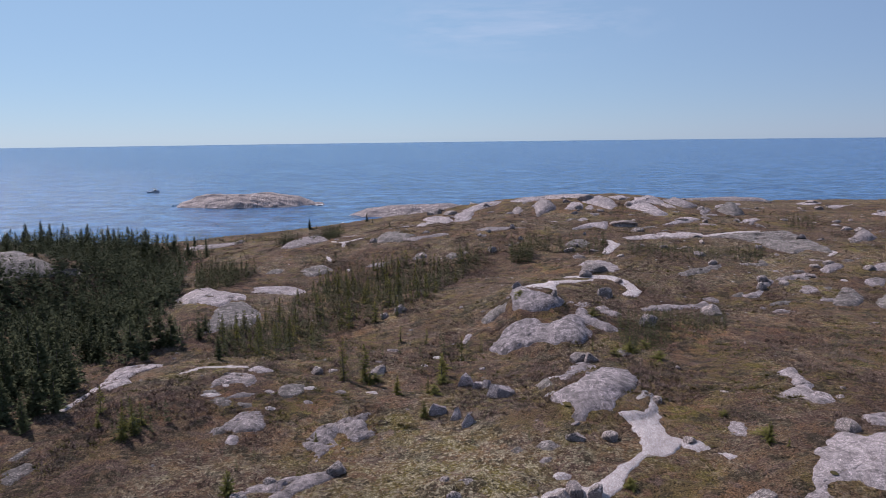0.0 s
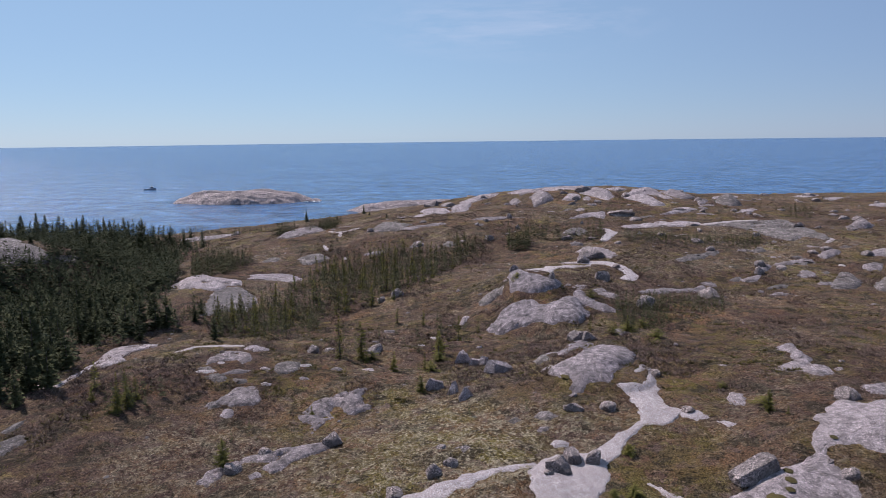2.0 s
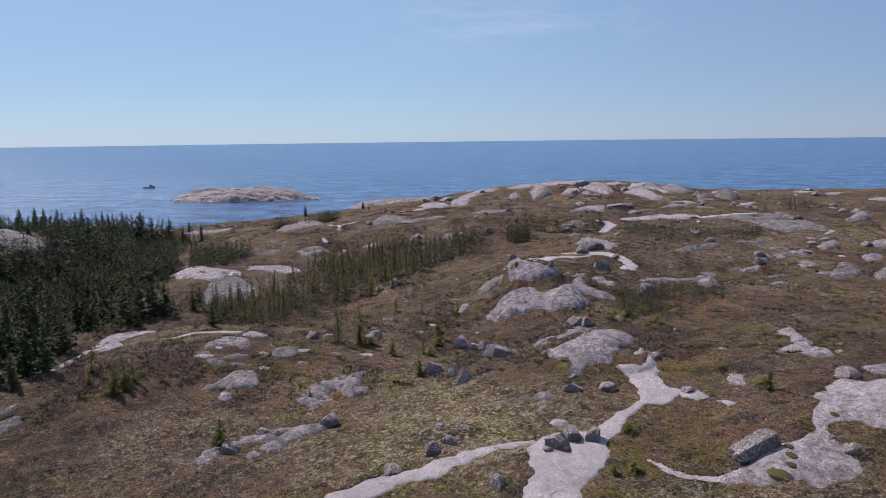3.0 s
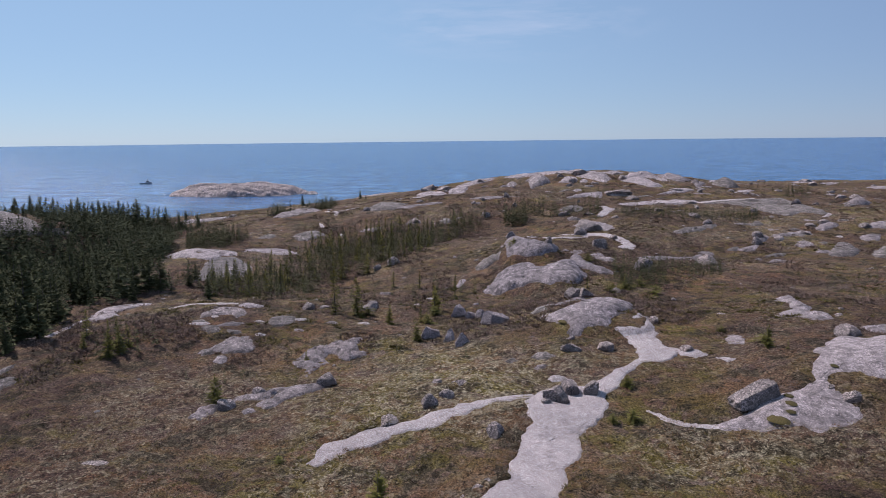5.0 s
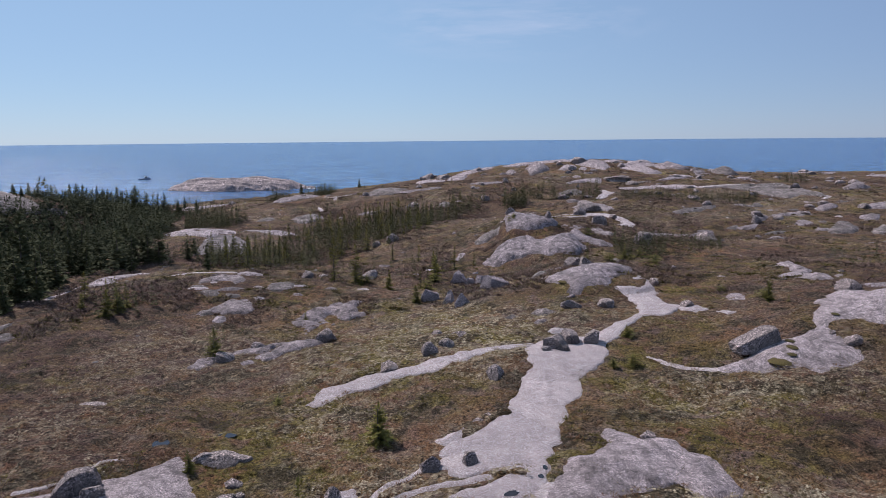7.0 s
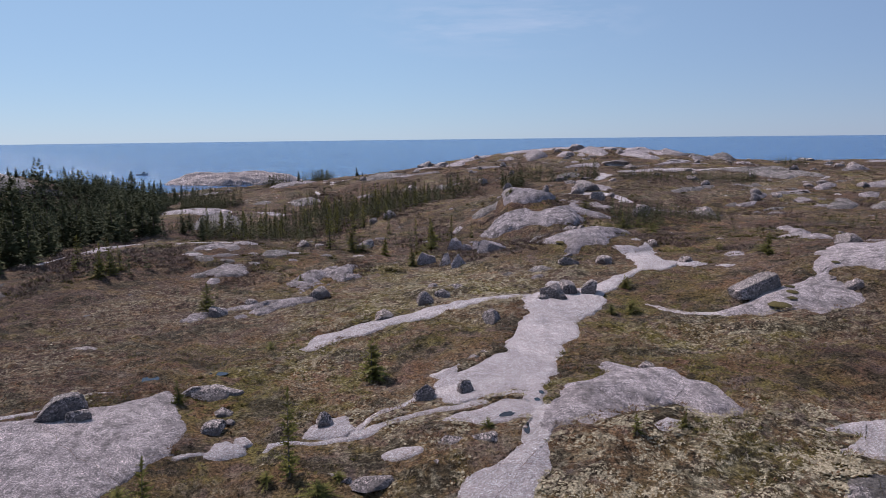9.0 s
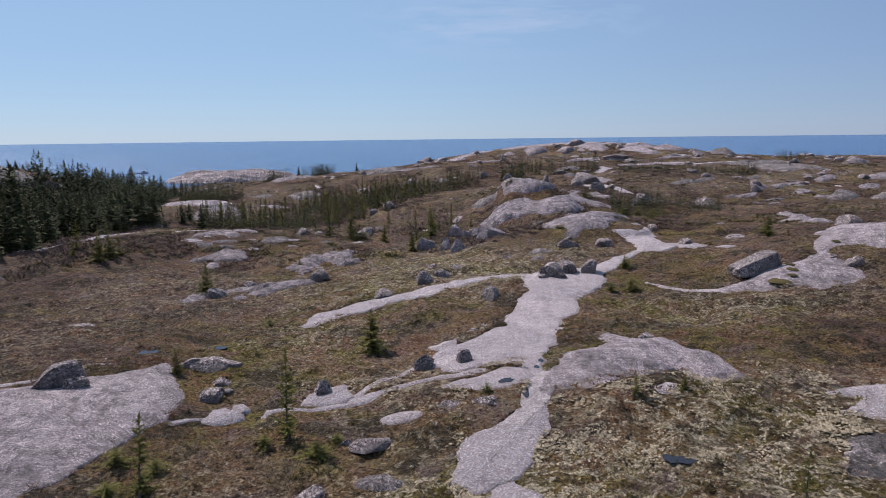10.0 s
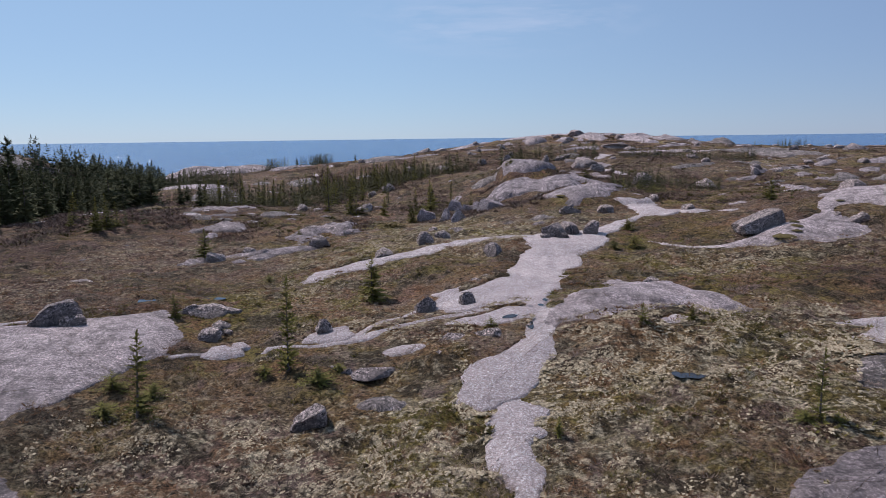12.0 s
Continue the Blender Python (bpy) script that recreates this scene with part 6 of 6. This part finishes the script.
def block(x0, x1, y0, y1, z0, z1, edge=0.0):
    bm = bmesh.new()
    bmesh.ops.create_cube(bm, size=1.0)
    for v in bm.verts:
        v.co = ((x0 + x1) / 2 + v.co.x * (x1 - x0), (y0 + y1) / 2 + v.co.y * (y1 - y0), (z0 + z1) / 2 + v.co.z * (z1 - z0))
    if edge:
        bmesh.ops.bevel(bm, geom=bm.edges[:], offset=edge, segments=1, affect="EDGES")
    return bm


def fishing_boat(x, y, turn):
    boat = tagged(new("fishing_boat"), "small grey-blue fishing boat with a wheelhouse at sea", "boat")
    hull = bmesh.new()
    rings = []
    for k in range(9):
        t = k / 8
        half = 2.0 * (1 - max(0, t - 0.45) ** 2 / 0.31) if t > 0.45 else 2.0
        sheer = 1.25 + 1.1 * t * t
        px = -6.2 + 12.6 * t
        rings.append([hull.verts.new((px, s * half * b, z)) for s, b, z in ((-1, 1, sheer), (-1, 0.75, -0.4), (1, 0.75, -0.4), (1, 1, sheer))])
    for a, b in zip(rings, rings[1:]):
        for i in range(4):
            hull.faces.new((a[i], a[(i + 1) % 4], b[(i + 1) % 4], b[i]))
    hull.faces.new(rings[0])
    hull.faces.new(rings[-1][::-1])
    part("hull", hull, plain("grey-blue hull paint", (0.26, 0.29, 0.34), (0.34, 0.37, 0.42), 0.6, 0.5, False), boat)
    white = plain("weathered white paint", (0.40, 0.42, 0.46), (0.50, 0.52, 0.55), 0.8, 0.6, False)
    house = part("wheelhouse", block(0.6, 3.6, -1.3, 1.3, 1.3, 3.4, 0.12), white, boat)
    part("wheelhouse_roof", block(0.3, 3.9, -1.5, 1.5, 3.4, 3.6, 0.05), white, house)
    for yy in (-1.32, 1.32):
        part("window", block(1.0, 3.2, yy - 0.02, yy + 0.02, 2.4, 3.1), POOL, house, "dark wheelhouse window")
    part("mast", block(1.9, 2.05, -0.08, 0.08, 3.5, 6.4), BARK, boat)
    part("boom", block(-2.4, 2.0, -0.05, 0.05, 4.6, 4.72), BARK, boat)
    part("stern_rail", block(-6.1, -5.9, -1.8, 1.8, 1.9, 2.1), white, boat)
    boat.matrix_world = pose(x, y, 0, 0, 0, turn) @ Matrix.Scale(0.82, 4)


fishing_boat(-266, 650, 8)


def puddle(x, y, w, d, seed, label):
    rng2 = random.Random(seed)
    bm = bmesh.new()
    wet = float(land(np.array([x]), np.array([y]))[0] + tussocks(np.array([x]), np.array([y]))[0]) + 0.06
    bm.faces.new([bm.verts.new((px, py, wet if "peat" in label else top(px, py) + 0.02)) for px, py in [(x + w * 0.5 * rng2.uniform(0.7, 1.1) * math.cos(k * 0.4488), y + d * 0.5 * rng2.uniform(0.7, 1.1) * math.sin(k * 0.4488)) for k in range(14)]])
    bmesh.ops.triangulate(bm, faces=bm.faces)
    me = bpy.data.meshes.new("puddle")
    bm.to_mesh(me)
    bm.free()
    tagged(new("puddle", dress(me, POOL, False)), label, "puddle", "puddles")


for x, y, w, d, seed in ((3.75, 27.2, 0.35, 1.5, 1), (3.1, 28.6, 0.7, 0.5, 2), (4.6, 29.8, 0.3, 0.5, 3), (4.9, 30.6, 0.3, 0.5, 4), (5.4, 31.6, 0.35, 0.6, 5)):
    puddle(x, y, w, d, seed, "small dark puddle in the granite path")
puddle(-15.3, 36.1, 1.0, 1.2, 6, "dark peat pool reflecting the sky")
puddle(-12.2, 37.8, 1.3, 0.8, 7, "dark peat pool in the heath")
puddle(8.0, 21.0, 1.5, 0.8, 8, "dark peat pool among lichen")


def moss_cushion(x, y, w, seed):
    """A low ragged pad of moss on bare rock."""
    dice2 = random.Random(seed)
    bm = bmesh.new()
    rings = []
    for r, h in ((1.0, -0.02), (0.86, 0.45), (0.55, 0.85)):
        rings.append([bm.verts.new((r * w * dice2.uniform(0.8, 1.15) * math.cos(a * 0.3927), 1.25 * r * w * dice2.uniform(0.8, 1.15) * math.sin(a * 0.3927), h * 0.22 * w * dice2.uniform(0.7, 1.3))) for a in range(16)])
    peak = bm.verts.new((0, 0, 0.24 * w))
    for a, b in zip(rings, rings[1:]):
        for k in range(16):
            bm.faces.new((a[k], a[(k + 1) % 16], b[(k + 1) % 16], b[k]))
    for k in range(16):
        bm.faces.new((rings[-1][k], rings[-1][(k + 1) % 16], peak))
    me = bpy.data.meshes.new("moss_cushion")
    bm.to_mesh(me)
    bm.free()
    ob = new("moss_cushion", dress(me, MOSS))
    ob.matrix_world = pose(x, y, top(x, y))
    tagged(ob, "small dark green moss cushion on bare granite", "moss", "moss cushions")


MOSS = plain("dark green moss", (0.045, 0.037, 0.017), (0.100, 0.080, 0.032), 14.0, 0.95, True, 0.05)
for x, y, w, seed in ((23.93, 45.74, 0.33, 1), (23.61, 44.76, 0.4, 2), (23.13, 43.78, 0.32, 3), (22.03, 43.09, 0.7, 4), (28.68, 48.74, 0.3, 5), (11.87, 64.94, 0.5, 6)):
    moss_cushion(x, y, w, seed)


# ---- a thin veil of high cloud ----
def cloud_wisp(x, y, z, w, h, seed):
    m, nt, b = nodes_of("thin high cloud")
    nt.nodes.remove(b)
    glow, clear, blend = nt.nodes.new("ShaderNodeEmission"), nt.nodes.new("ShaderNodeBsdfTransparent"), nt.nodes.new("ShaderNodeMixShader")
    # sunlight on the cloud is put in as the sheet's own glow
    glow.inputs["Color"].default_value, glow.inputs["Strength"].default_value = (0.70, 0.74, 0.84, 1), 1.0
    n = tex(nt, "ShaderNodeTexNoise", 2.2, 8, 0.6, (1.0, 1.0, 2.6), "Generated")
    soft = nt.nodes.new("ShaderNodeTexGradient")
    soft.gradient_type = "SPHERICAL"
    co, mp = nt.nodes.new("ShaderNodeTexCoord"), nt.nodes.new("ShaderNodeMapping")
    mp.inputs["Location"].default_value, mp.inputs["Scale"].default_value = (-1.0, 0.0, -1.0), (2.0, 0.0, 2.0)
    nt.links.new(co.outputs["Generated"], mp.inputs[0])
    nt.links.new(mp.outputs[0], soft.inputs[0])
    k = mixed(nt, 1.0, ramp(nt, n.outputs[0], [(0.42, 0.0), (0.75, 0.28)]), ramp(nt, soft.outputs[0], [(0.0, 0.0), (0.6, 1.0)]), "MULTIPLY")
    nt.links.new(k, blend.inputs[0])
    nt.links.new(clear.outputs[0], blend.inputs[1])
    nt.links.new(glow.outputs[0], blend.inputs[2])
    nt.links.new(blend.outputs[0], nt.nodes["Material Output"].inputs[0])
    u, v = np.meshgrid(np.linspace(-0.5, 0.5, 13), np.linspace(-0.5, 0.5, 7))
    co3 = np.stack([(x + w * u).ravel(), (y - 300 * u * u).ravel(), (z + h * v).ravel()], 1)
    idx = np.arange(13 * 7).reshape(7, 13)
    q = np.stack([idx[:-1, :-1], idx[:-1, 1:], idx[1:, 1:], idx[1:, :-1]], -1).reshape(-1, 4)
    ob = new("backdrop_cloud", dress(mesh_from("backdrop_cloud", co3, quads=q), m))
    ob.visible_shadow = False
    tagged(ob, "faint white wisp of high cloud", "cloud", "", "structure")


cloud_wisp(430, 4300, 690, 1900, 460, 1)
